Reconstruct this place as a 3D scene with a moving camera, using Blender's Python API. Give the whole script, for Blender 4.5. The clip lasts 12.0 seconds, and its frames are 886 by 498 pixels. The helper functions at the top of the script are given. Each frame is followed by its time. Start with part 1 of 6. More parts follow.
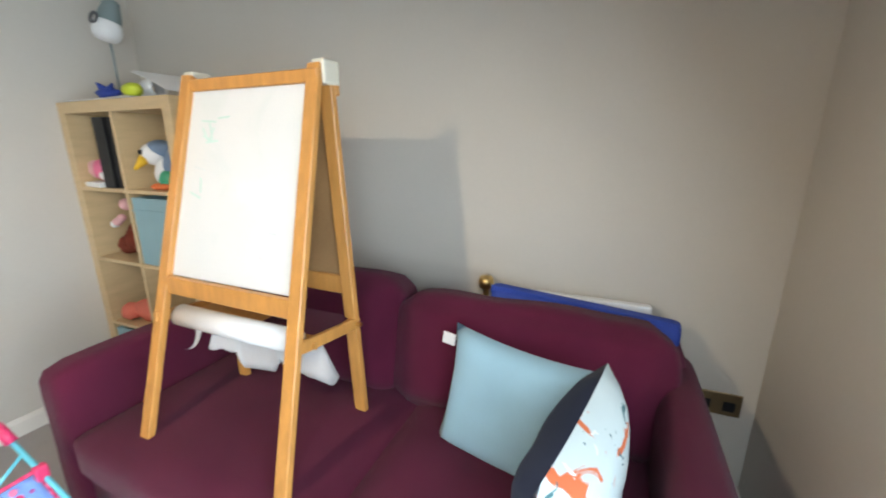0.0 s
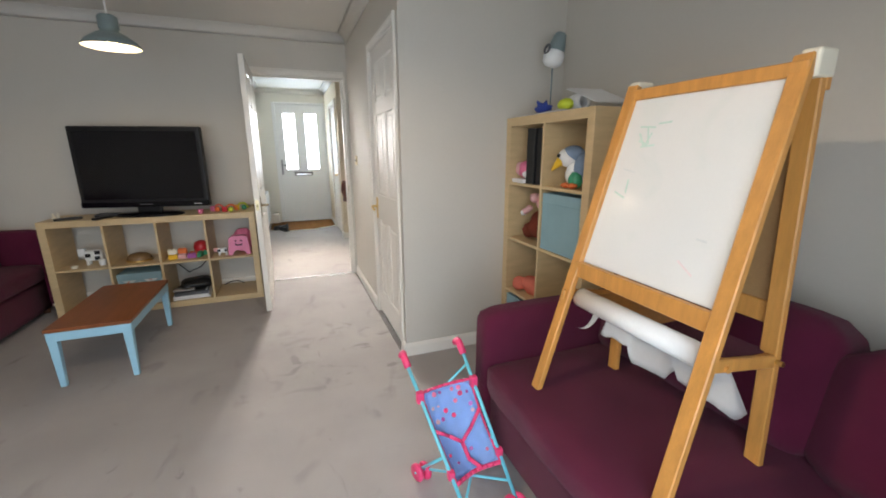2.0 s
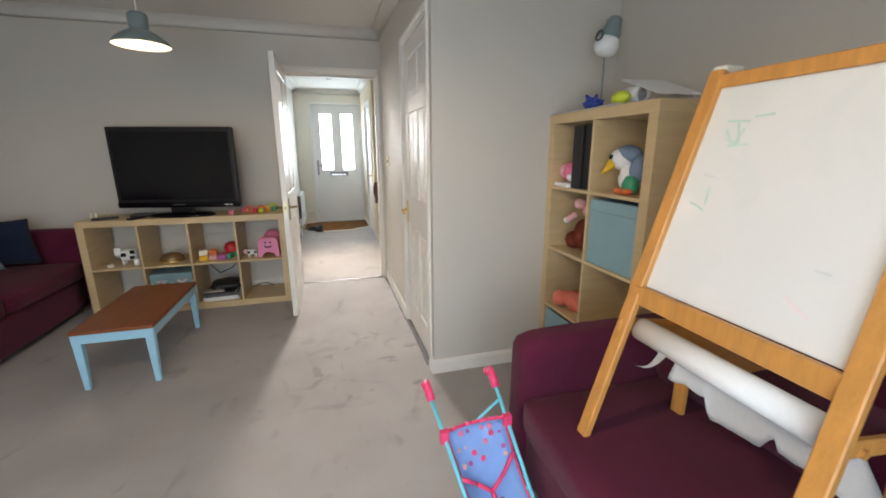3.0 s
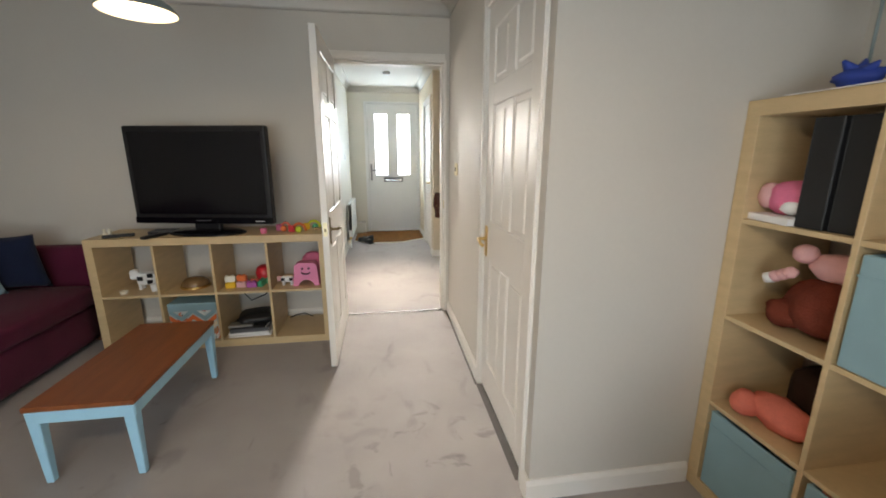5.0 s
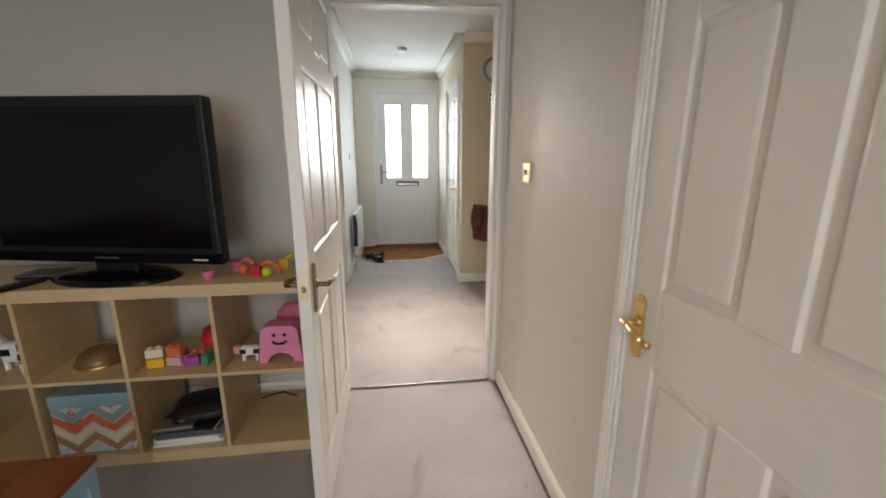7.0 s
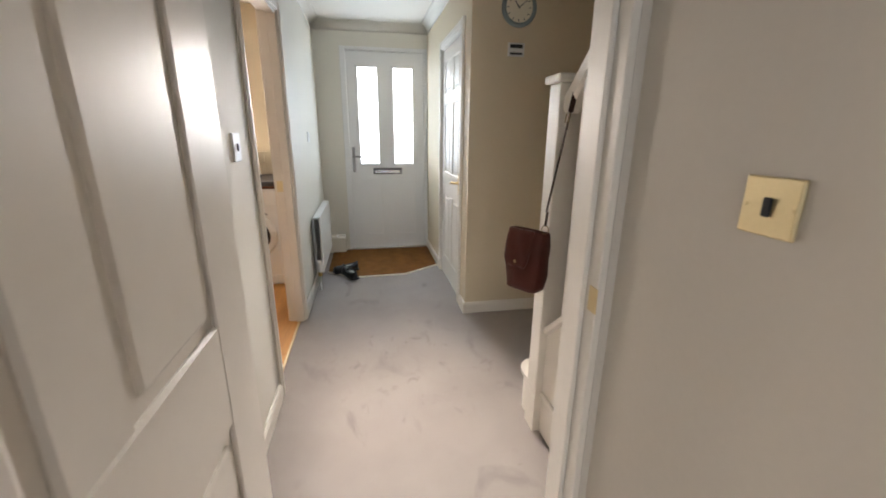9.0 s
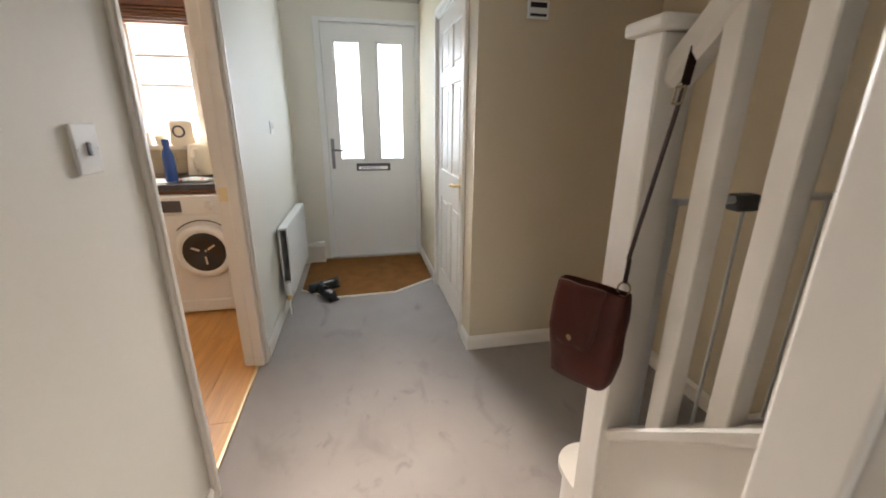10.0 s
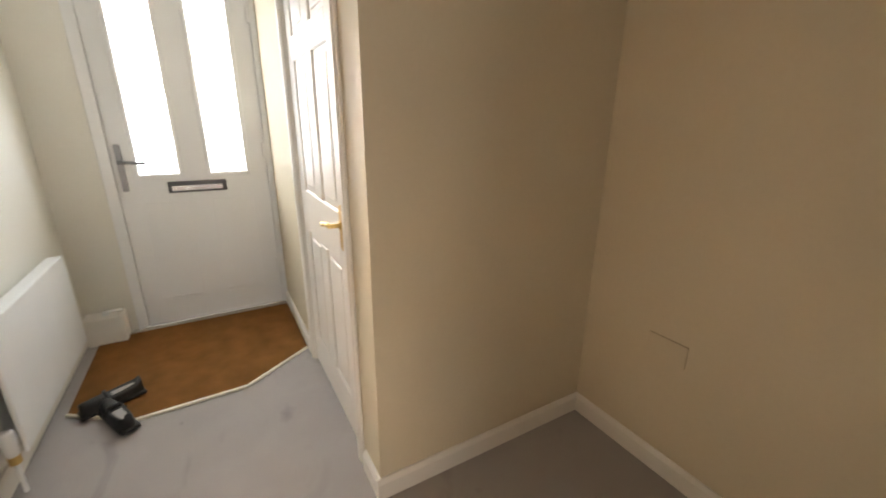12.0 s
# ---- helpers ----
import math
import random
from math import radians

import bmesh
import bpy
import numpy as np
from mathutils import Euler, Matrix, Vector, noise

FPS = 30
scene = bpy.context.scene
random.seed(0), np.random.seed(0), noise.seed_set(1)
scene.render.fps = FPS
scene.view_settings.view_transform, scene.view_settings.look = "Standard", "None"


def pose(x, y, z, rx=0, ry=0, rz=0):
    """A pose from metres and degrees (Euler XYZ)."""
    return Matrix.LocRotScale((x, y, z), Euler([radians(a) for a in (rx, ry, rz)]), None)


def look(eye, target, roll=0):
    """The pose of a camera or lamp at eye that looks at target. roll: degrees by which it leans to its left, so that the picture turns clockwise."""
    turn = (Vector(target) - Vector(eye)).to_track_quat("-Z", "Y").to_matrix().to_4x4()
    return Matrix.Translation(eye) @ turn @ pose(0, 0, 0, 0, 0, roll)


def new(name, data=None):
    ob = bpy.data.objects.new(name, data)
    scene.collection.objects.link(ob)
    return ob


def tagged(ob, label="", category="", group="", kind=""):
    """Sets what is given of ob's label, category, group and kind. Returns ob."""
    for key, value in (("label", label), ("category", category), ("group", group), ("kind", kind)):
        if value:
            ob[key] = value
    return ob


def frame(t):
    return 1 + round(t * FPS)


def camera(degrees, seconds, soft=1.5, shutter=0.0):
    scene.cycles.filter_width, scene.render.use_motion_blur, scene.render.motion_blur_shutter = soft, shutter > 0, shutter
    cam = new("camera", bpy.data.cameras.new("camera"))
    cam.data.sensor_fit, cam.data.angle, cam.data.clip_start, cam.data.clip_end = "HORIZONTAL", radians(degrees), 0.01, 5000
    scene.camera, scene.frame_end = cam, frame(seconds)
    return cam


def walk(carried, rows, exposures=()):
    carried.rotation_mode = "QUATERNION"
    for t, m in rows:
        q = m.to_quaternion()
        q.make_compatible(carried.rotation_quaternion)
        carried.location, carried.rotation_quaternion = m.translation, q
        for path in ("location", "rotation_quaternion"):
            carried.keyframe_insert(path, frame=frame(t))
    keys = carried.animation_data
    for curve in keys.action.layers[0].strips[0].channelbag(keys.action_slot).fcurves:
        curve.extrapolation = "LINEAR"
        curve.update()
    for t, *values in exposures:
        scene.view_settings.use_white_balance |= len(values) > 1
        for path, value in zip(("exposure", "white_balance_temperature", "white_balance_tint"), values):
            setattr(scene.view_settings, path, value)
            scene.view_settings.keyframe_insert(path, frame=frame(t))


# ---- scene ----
cam = camera(96.0, 12.0, soft=1.8, shutter=0.2)
METRES, EYE, TILT, LEAN, TURN = 5.4, 1.30, 0.0, 0.0, 23.1
ROWS = [
    (0.0, 0.0, 0.0, 0.0, -0.06, -14.85, 0.22),
    (0.5, -0.014, -0.0125, -0.0004, 16.1, -14.19, 0.05),
    (1.0, -0.0262, -0.0209, -0.0014, 31.14, -14.1, 0.16),
    (1.5, -0.032, -0.0235, -0.0008, 40.76, -13.91, 0.19),
    (2.0, -0.0361, -0.0248, -0.0009, 46.06, -13.82, 0.23),
    (2.5, -0.0447, -0.0188, -0.0006, 49.2, -13.75, 0.22),
    (3.0, -0.0635, 0.0037, -0.0009, 51.18, -13.74, 0.22),
    (5.0, -0.209, 0.0673, 0.0031, 58.47, -13.38, -0.07),
    (5.5, -0.2563, 0.0797, -0.0007, 59.26, -13.33, -0.17),
    (6.0, -0.3069, 0.0937, -0.0024, 59.75, -13.28, -0.16),
    (6.5, -0.3591, 0.1196, -0.002, 59.66, -13.28, -0.11),
    (7.0, -0.4119, 0.139, -0.0034, 59.42, -13.18, -0.17),
    (7.5, -0.4636, 0.1571, -0.0027, 59.1, -13.2, -0.23),
    (9.5, -0.6735, 0.2637, 0.0023, 55.61, -17.24, -0.45),
    (10.0, -0.7251, 0.2951, 0.0022, 55.19, -17.76, -0.39),
    (10.5, -0.7726, 0.3205, 0.0043, 53.9, -17.86, -0.68),
    (11.0, -0.8117, 0.3567, 0.002, 51.7, -17.62, -0.49),
    (11.5, -0.8474, 0.3828, -0.001, 48.29, -17.78, -0.55),
    (12.0, -0.8763, 0.405, -0.002, 37.1, -17.66, -0.52),
]
walk(cam, [(t, pose(0, 0, EYE, TILT, LEAN, TURN) @ pose(METRES * x, METRES * y, METRES * z, 90 + pitch, roll, yaw)) for t, x, y, z, yaw, pitch, roll in ROWS],
     [(0.0, 0.08, 6550, 9), (0.5, -0.32, 6650, 12), (1.0, -0.42, 6750, 13), (3.0, -0.44, 6850, 12), (5.0, -0.44, 7100, 12), (5.5, -0.5, 7100, 13), (6.5, -0.68, 7100, 14), (7.5, -0.68, 7100, 15), (9.5, -0.86, 7150, 17), (10.2, -0.82, 7200, 17), (11.0, -0.62, 7350, 16), (11.5, -0.6, 7650, 16), (12.0, -0.46, 8200, 20)])

# ---- world and lights ----
world = bpy.data.worlds.new("sky")
scene.world = world
world.use_nodes = True
_n = world.node_tree.nodes
_sky = _n.new("ShaderNodeTexSky")
_sky.sky_type, _sky.sun_disc = "NISHITA", False
_sky.sun_elevation, _sky.sun_rotation = radians(40), radians(200)
_n["Background"].inputs["Strength"].default_value = 0.12
world.node_tree.links.new(_sky.outputs["Color"], _n["Background"].inputs["Color"])


def area_light(name, eye, target, width, height, watts, colour, spread=180):
    data = bpy.data.lights.new(name, "AREA")
    data.shape, data.size, data.size_y, data.energy, data.color = "RECTANGLE", width, height, watts, colour
    data.spread = radians(spread)
    ob = new(name, data)
    ob.matrix_world = look(eye, target)
    return ob


# daylight in the openings: the patio door, the two panes of the front door, the kitchen window
area_light("patio_daylight", (0.60, -0.77, 1.08), (-3, -0.77, -1.7), 2.1, 1.9, 78, (0.70, 0.86, 1.0))
for _y in (-0.122, 0.257):
    # frosted glass: most light goes straight on, low along the floor, the rest scatters
    area_light("door_pane_daylight", (-8.36, _y, 1.45), (-3.3, _y * 0.3 - 0.12, 0.0), 0.37, 1.1, 34, (0.96, 0.96, 0.94), 36)
    area_light("door_pane_glow", (-8.34, _y, 1.50), (-6.0, _y, 1.5), 0.37, 1.1, 31, (0.60, 0.81, 1.0))
area_light("kitchen_daylight", (-7.86, -1.68, 1.56), (-4, -1.68, 1.56), 1.0, 0.82, 120, (1.0, 0.98, 0.95))
# the lit bulbs in the two pendant lamps
LAMPS = ((-3.2, -1.10, 1.89, 6.0), (-1.06, -0.60, 1.93, 46.0))
for _x, _y, _z, _w in LAMPS:
    _b = bpy.data.lights.new("pendant_bulb", "POINT")
    _b.energy, _b.color, _b.shadow_soft_size = _w, (1.0, 0.82, 0.60), 0.028
    new("pendant_bulb", _b).location = (_x, _y, _z + 0.03)
# a recessed spotlight in the hall ceiling
_b = bpy.data.lights.new("hall_spot", "SPOT")
_b.energy, _b.color, _b.shadow_soft_size, _b.spot_size, _b.spot_blend = 150.0, (1.0, 0.86, 0.68), 0.03, radians(40), 1.0
new("hall_spot", _b).location = (-5.25, 0.06, 2.352)

# ---- materials ----
def material(name, colour, rough=0.6, metal=0.0, var=0.12, scale=6.0, fine=120.0, bump=0.08, spec=0.5, sheen=0.0, coat=0.0, stretch=(1, 1, 1)):
    """A principled surface whose colour wavers at two scales, with fine relief. Sizes are per metre."""
    m = bpy.data.materials.new(name)
    m.use_nodes = True
    nt = m.node_tree
    p = nt.nodes["Principled BSDF"]
    tc, mp = nt.nodes.new("ShaderNodeTexCoord"), nt.nodes.new("ShaderNodeMapping")
    mp.inputs["Scale"].default_value = stretch
    nt.links.new(tc.outputs["Object"], mp.inputs["Vector"])
    big, small = nt.nodes.new("ShaderNodeTexNoise"), nt.nodes.new("ShaderNodeTexNoise")
    big.name, small.name = "big", "small"
    big.inputs["Scale"].default_value, big.inputs["Detail"].default_value = scale, 4
    small.inputs["Scale"].default_value, small.inputs["Detail"].default_value = fine, 3
    mix = nt.nodes.new("ShaderNodeMath")
    mix.operation = "MULTIPLY_ADD"
    mix.inputs[1].default_value = 0.4
    ramp = nt.nodes.new("ShaderNodeValToRGB")
    ramp.name = "tone"
    a = [max(0.0, c * (1 - var)) for c in colour]
    b = [min(1.0, c * (1 + var)) for c in colour]
    ramp.color_ramp.elements[0].position, ramp.color_ramp.elements[1].position = 0.45, 0.95
    ramp.color_ramp.elements[0].color, ramp.color_ramp.elements[1].color = (*a, 1), (*b, 1)
    for t in (big, small):
        nt.links.new(mp.outputs["Vector"], t.inputs["Vector"])
    nt.links.new(small.outputs["Fac"], mix.inputs[0])
    nt.links.new(big.outputs["Fac"], mix.inputs[2])
    nt.links.new(mix.outputs[0], ramp.inputs["Fac"])
    nt.links.new(ramp.outputs["Color"], p.inputs["Base Color"])
    if bump:
        bp = nt.nodes.new("ShaderNodeBump")
        bp.inputs["Strength"].default_value, bp.inputs["Distance"].default_value = bump, 0.004
        nt.links.new(small.outputs["Fac"], bp.inputs["Height"])
        nt.links.new(bp.outputs["Normal"], p.inputs["Normal"])
    p.inputs["Roughness"].default_value, p.inputs["Metallic"].default_value = rough, metal
    p.inputs["Specular IOR Level"].default_value = spec
    p.inputs["Sheen Weight"].default_value, p.inputs["Coat Weight"].default_value = sheen, coat
    return m


def marks(m, colour, scale, low, high, stretch=(1, 1, 1), amount=0.6, near=None):
    """Adds scattered smudges of another colour to a material; near (x, y, z, reach) keeps them round one trodden spot."""
    nt = m.node_tree
    p, ramp = nt.nodes["Principled BSDF"], nt.nodes["tone"]
    tc, mp = nt.nodes.new("ShaderNodeTexCoord"), nt.nodes.new("ShaderNodeMapping")
    mp.inputs["Scale"].default_value = stretch
    n = nt.nodes.new("ShaderNodeTexNoise")
    n.inputs["Scale"].default_value, n.inputs["Detail"].default_value, n.inputs["Distortion"].default_value = scale, 5, 0.8
    r = nt.nodes.new("ShaderNodeMapRange")
    r.inputs["From Min"].default_value, r.inputs["From Max"].default_value, r.inputs["To Max"].default_value = low, high, amount
    mix = nt.nodes.new("ShaderNodeMixRGB")
    mix.inputs["Color2"].default_value = (*colour, 1)
    src = p.inputs["Base Color"].links[0].from_socket
    nt.links.new(tc.outputs["Object"], mp.inputs["Vector"])
    nt.links.new(mp.outputs["Vector"], n.inputs["Vector"])
    nt.links.new(n.outputs["Fac"], r.inputs["Value"])
    fac = r.outputs["Result"]
    if near:
        d = nt.nodes.new("ShaderNodeVectorMath")
        d.operation = "DISTANCE"
        d.inputs[1].default_value = near[:3]
        nt.links.new(tc.outputs["Object"], d.inputs[0])
        k = nt.nodes.new("ShaderNodeMapRange")
        k.inputs["From Min"].default_value, k.inputs["From Max"].default_value = near[3], near[3] * 0.35
        nt.links.new(d.outputs["Value"], k.inputs["Value"])
        mul = nt.nodes.new("ShaderNodeMath")
        mul.operation = "MULTIPLY"
        nt.links.new(fac, mul.inputs[0])
        nt.links.new(k.outputs["Result"], mul.inputs[1])
        fac = mul.outputs[0]
    nt.links.new(fac, mix.inputs["Fac"])
    nt.links.new(src, mix.inputs["Color1"])
    nt.links.new(mix.outputs["Color"], p.inputs["Base Color"])
    return m


def glass(name, rough=0.0, colour=(1, 1, 1)):
    m = bpy.data.materials.new(name)
    m.use_nodes = True
    p = m.node_tree.nodes["Principled BSDF"]
    p.inputs["Base Color"].default_value = (*colour, 1)
    p.inputs["Transmission Weight"].default_value, p.inputs["Roughness"].default_value, p.inputs["IOR"].default_value = 1.0, rough, 1.45
    return m


def glow(name, colour, strength):
    m = bpy.data.materials.new(name)
    m.use_nodes = True
    p = m.node_tree.nodes["Principled BSDF"]
    p.inputs["Base Color"].default_value = (*colour, 1)
    p.inputs["Emission Color"].default_value, p.inputs["Emission Strength"].default_value = (*colour, 1), strength
    return m


WALL = material("wall_paint", (0.61, 0.565, 0.50), 0.62, var=0.03, scale=1.2, fine=60, bump=0.06)
marks(WALL, (0.50, 0.46, 0.40), 0.9, 0.55, 0.85, amount=0.25)
CREAM = material("cream_wall_paint", (0.64, 0.547, 0.40), 0.7, var=0.03, scale=1.2, fine=60, bump=0.06)
HALLWHITE = material("off_white_hall_paint", (0.74, 0.71, 0.64), 0.62, var=0.025, scale=1.2, fine=60, bump=0.06)
CEIL = material("ceiling_paint", (0.74, 0.71, 0.66), 0.85, var=0.02, scale=1.5, fine=90, bump=0.08)
GLOSS = material("white_gloss_paint", (0.80, 0.755, 0.69), 0.36, var=0.025, scale=3, fine=30, bump=0.05)
marks(GLOSS, (0.62, 0.57, 0.48), 2.2, 0.58, 0.8, amount=0.3)
UPVC = material("white_door_skin", (0.80, 0.80, 0.80), 0.35, var=0.02, scale=3, fine=90, bump=0.05)
CARPET = material("beige_carpet", (0.37, 0.333, 0.315), 0.95, var=0.10, scale=2.2, fine=300, bump=0.9, spec=0.1, sheen=0.1)
marks(CARPET, (0.20, 0.18, 0.17), 3.1, 0.60, 0.74, (1.0, 1.7, 1.0), 0.5)
marks(CARPET, (0.15, 0.135, 0.125), 9.0, 0.68, 0.78, (1.0, 1.3, 1.0), 0.45)
marks(CARPET, (0.13, 0.115, 0.105), 6.5, 0.57, 0.66, (1.4, 0.8, 1.0), 0.62, near=(-2.65, 0.16, 0, 0.7))
marks(CARPET, (0.14, 0.125, 0.115), 10.0, 0.60, 0.72, (0.9, 1.3, 1.0), 0.35, near=(-5.7, 0.05, 0, 0.8))
marks(CARPET, (0.47, 0.435, 0.405), 0.8, 0.48, 0.75, amount=0.5)
MATTING = material("coir_matting", (0.19, 0.082, 0.024), 0.95, var=0.22, scale=9, fine=380, bump=1.0, spec=0.1)
LAMINATE = material("laminate_plank", (0.62, 0.30, 0.085), 0.38, var=0.22, scale=3.0, fine=22, bump=0.05, stretch=(0.35, 4, 1))
BIRCH = material("birch_veneer", (0.60, 0.44, 0.245), 0.42, var=0.09, scale=5, fine=50, bump=0.03, stretch=(1, 1, 6))
PINE = material("lacquered_pine", (0.60, 0.275, 0.07), 0.33, var=0.15, scale=7, fine=45, bump=0.03, stretch=(6, 6, 0.8))
CHERRY = material("stained_table_top", (0.215, 0.062, 0.017), 0.38, var=0.2, scale=3.0, fine=16, bump=0.04, stretch=(0.8, 6, 1))
SKYBLUE = material("pale_blue_paint", (0.33, 0.58, 0.72), 0.4, var=0.05, bump=0.03)
MAROON = material("maroon_fabric", (0.096, 0.0105, 0.032), 0.9, var=0.2, scale=4, fine=520, bump=0.6, spec=0.15, sheen=0.08)
BLACKGLOSS = material("gloss_black_screen", (0.004, 0.004, 0.006), 0.14, var=0.02, bump=0.0, spec=0.3)
BLACK = material("black_plastic", (0.011, 0.011, 0.012), 0.42, var=0.1, bump=0.05, spec=0.35)
GREY = material("grey_plastic", (0.09, 0.09, 0.10), 0.45, var=0.1, bump=0.05)
SILVER = material("brushed_steel", (0.62, 0.62, 0.62), 0.3, 1.0, var=0.06, bump=0.03)
CHROME = material("chrome", (0.78, 0.78, 0.78), 0.12, 1.0, var=0.03, bump=0.0)
NICKEL = material("satin_nickel", (0.26, 0.26, 0.27), 0.34, 0.9, var=0.08, bump=0.02)
BRASS = material("polished_brass", (0.72, 0.50, 0.20), 0.33, 1.0, var=0.08, bump=0.03)
DKBRASS = material("antique_brass", (0.30, 0.23, 0.13), 0.3, 1.0, var=0.12, bump=0.03)
WHITE = material("white_enamel", (0.82, 0.82, 0.81), 0.28, var=0.02, bump=0.02)
PAPER = material("white_paper", (0.82, 0.81, 0.80), 0.85, var=0.04, scale=9, bump=0.1)
BOARD = material("whiteboard", (0.80, 0.79, 0.77), 0.16, var=0.02, scale=3, bump=0.0)
marks(BOARD, (0.62, 0.70, 0.66), 5.0, 0.60, 0.80, amount=0.35)
CHALK = material("dark_board_back", (0.34, 0.19, 0.08), 0.6, var=0.15, scale=5)
LTBLUE = material("light_blue_cotton", (0.36, 0.56, 0.66), 0.9, var=0.07, scale=6, fine=500, bump=0.5, spec=0.15, sheen=0.15)
BOXBLUE = material("grey_blue_canvas", (0.27, 0.42, 0.47), 0.85, var=0.08, scale=6, fine=400, bump=0.4, spec=0.2)
NAVY = material("navy_cotton", (0.012, 0.018, 0.045), 0.9, var=0.15, scale=6, fine=500, bump=0.4, spec=0.15, sheen=0.1)
PRINT = material("pale_print_cotton", (0.58, 0.66, 0.66), 0.9, var=0.06, scale=6, fine=500, bump=0.4, spec=0.15)
marks(PRINT, (0.66, 0.14, 0.04), 11, 0.575, 0.60, amount=0.95)
marks(PRINT, (0.03, 0.13, 0.15), 23, 0.64, 0.66, amount=0.9)
marks(PRINT, (0.80, 0.80, 0.78), 17, 0.63, 0.65, (1.3, 1, 0.8), 0.9)
ORANGE = material("orange_print", (0.72, 0.17, 0.05), 0.85, var=0.12, bump=0.1)
TEAL = material("teal_print", (0.05, 0.25, 0.27), 0.85, var=0.12, bump=0.1)
ROYAL = material("royal_blue_foam", (0.020, 0.055, 0.33), 0.6, var=0.1, scale=8, fine=250, bump=0.3)
HOTPINK = material("hot_pink_plastic", (0.80, 0.055, 0.17), 0.4, var=0.07, bump=0.03)
TURQ = material("turquoise_metal", (0.14, 0.55, 0.66), 0.3, var=0.05, bump=0.02)
DOLLBLUE = material("blue_doll_fabric", (0.34, 0.52, 0.86), 0.85, var=0.08, scale=20, fine=400, bump=0.3)
STOOLPINK = material("candy_pink_plastic", (0.80, 0.25, 0.42), 0.45, var=0.06, bump=0.03)
PINK = material("pink_plush", (0.76, 0.20, 0.33), 0.9, var=0.12, scale=14, fine=240, bump=0.7, spec=0.15)
PALEPINK = material("pale_pink_plush", (0.74, 0.42, 0.42), 0.9, var=0.1, scale=14, fine=240, bump=0.7, spec=0.15)
CORAL = material("coral_plush", (0.74, 0.20, 0.14), 0.9, var=0.15, scale=14, fine=240, bump=0.8, spec=0.15)
BROWN = material("red_brown_plush", (0.16, 0.035, 0.02), 0.9, var=0.25, scale=16, fine=240, bump=0.9, spec=0.15)
BLUEPLUSH = material("slate_blue_plush", (0.20, 0.27, 0.38), 0.9, var=0.12, scale=18, fine=240, bump=0.8, spec=0.15)
YELLOW = material("yellow_felt", (0.80, 0.48, 0.03), 0.8, var=0.08, bump=0.2)
LIME = material("lime_plastic", (0.52, 0.60, 0.04), 0.5, var=0.08, bump=0.05)
GREEN = material("green_plastic", (0.04, 0.30, 0.16), 0.4, var=0.08, bump=0.03)
RED = material("red_plastic", (0.55, 0.02, 0.03), 0.35, var=0.08, bump=0.03)
PURPLE = material("purple_plastic", (0.40, 0.08, 0.32), 0.4, var=0.08, bump=0.03)
GOLD = material("brown_glazed_dome", (0.20, 0.115, 0.05), 0.22, var=0.2, scale=12, bump=0.05)
LEATHER = material("oxblood_leather", (0.052, 0.0100, 0.0055), 0.55, var=0.3, scale=10, fine=150, bump=0.2, spec=0.25)
STRAP = material("dark_leather_strap", (0.030, 0.013, 0.008), 0.8, var=0.2, bump=0.2, spec=0.2)
LAMPGREY = material("grey_green_enamel", (0.20, 0.25, 0.25), 0.35, var=0.06, bump=0.03)
SHADEIN = material("cream_shade_lining", (0.80, 0.74, 0.60), 0.5, var=0.03, bump=0.02)
WORKTOP = material("dark_grey_worktop", (0.055, 0.055, 0.062), 0.3, var=0.3, scale=30, fine=300, bump=0.05)
MAPLE = material("maple_cabinet_front", (0.68, 0.35, 0.12), 0.4, var=0.08, scale=5, fine=50, bump=0.02, stretch=(1, 1, 0.3))
TILE = material("cream_wall_tile", (0.70, 0.62, 0.48), 0.25, var=0.06, bump=0.03)
WALNUT = material("dark_wood_blind", (0.12, 0.04, 0.015), 0.45, var=0.25, scale=8, bump=0.1, stretch=(1, 0.4, 6))
BOTTLE = material("blue_bottle", (0.02, 0.07, 0.27), 0.3, var=0.06, bump=0.02)
RUBBER = material("shoe_leather", (0.007, 0.006, 0.006), 0.55, var=0.25, scale=20, bump=0.3)
SHOELINE = material("grey_shoe_lining", (0.30, 0.28, 0.27), 0.8, var=0.1, bump=0.2)
PENGREEN = material("faded_green_ink", (0.56, 0.70, 0.63), 0.5, var=0.12, bump=0.0)
PENGREY = material("faded_grey_ink", (0.66, 0.67, 0.66), 0.5, var=0.1, bump=0.0)
PENPINK = material("faded_pink_ink", (0.78, 0.66, 0.66), 0.5, var=0.1, bump=0.0)
PALEBRASS = material("satin_brass", (0.74, 0.62, 0.38), 0.4, 0.9, var=0.06, bump=0.02)
TAN = material("tan_print", (0.42, 0.22, 0.11), 0.85, var=0.12, bump=0.1)
DARKSTRIP = material("dark_door_strip", (0.09, 0.075, 0.065), 0.6, var=0.2, bump=0.2)
CLEAR, FROSTED, DARKGLASS = glass("clear_glass"), glass("frosted_glass", 0.25), material("dark_door_glass", (0.035, 0.036, 0.038), 0.08, var=0.1, bump=0.0)
BULB = glow("warm_bulb", (1.0, 0.78, 0.48), 9.0)

# ---- building helpers ----
def mesh_ob(name, bm, mat, smooth=False):
    me = bpy.data.meshes.new(name)
    bmesh.ops.recalc_face_normals(bm, faces=bm.faces)
    for f in bm.faces:
        f.smooth = smooth
    bm.to_mesh(me)
    bm.free()
    me.materials.append(mat)
    return new(name, me)


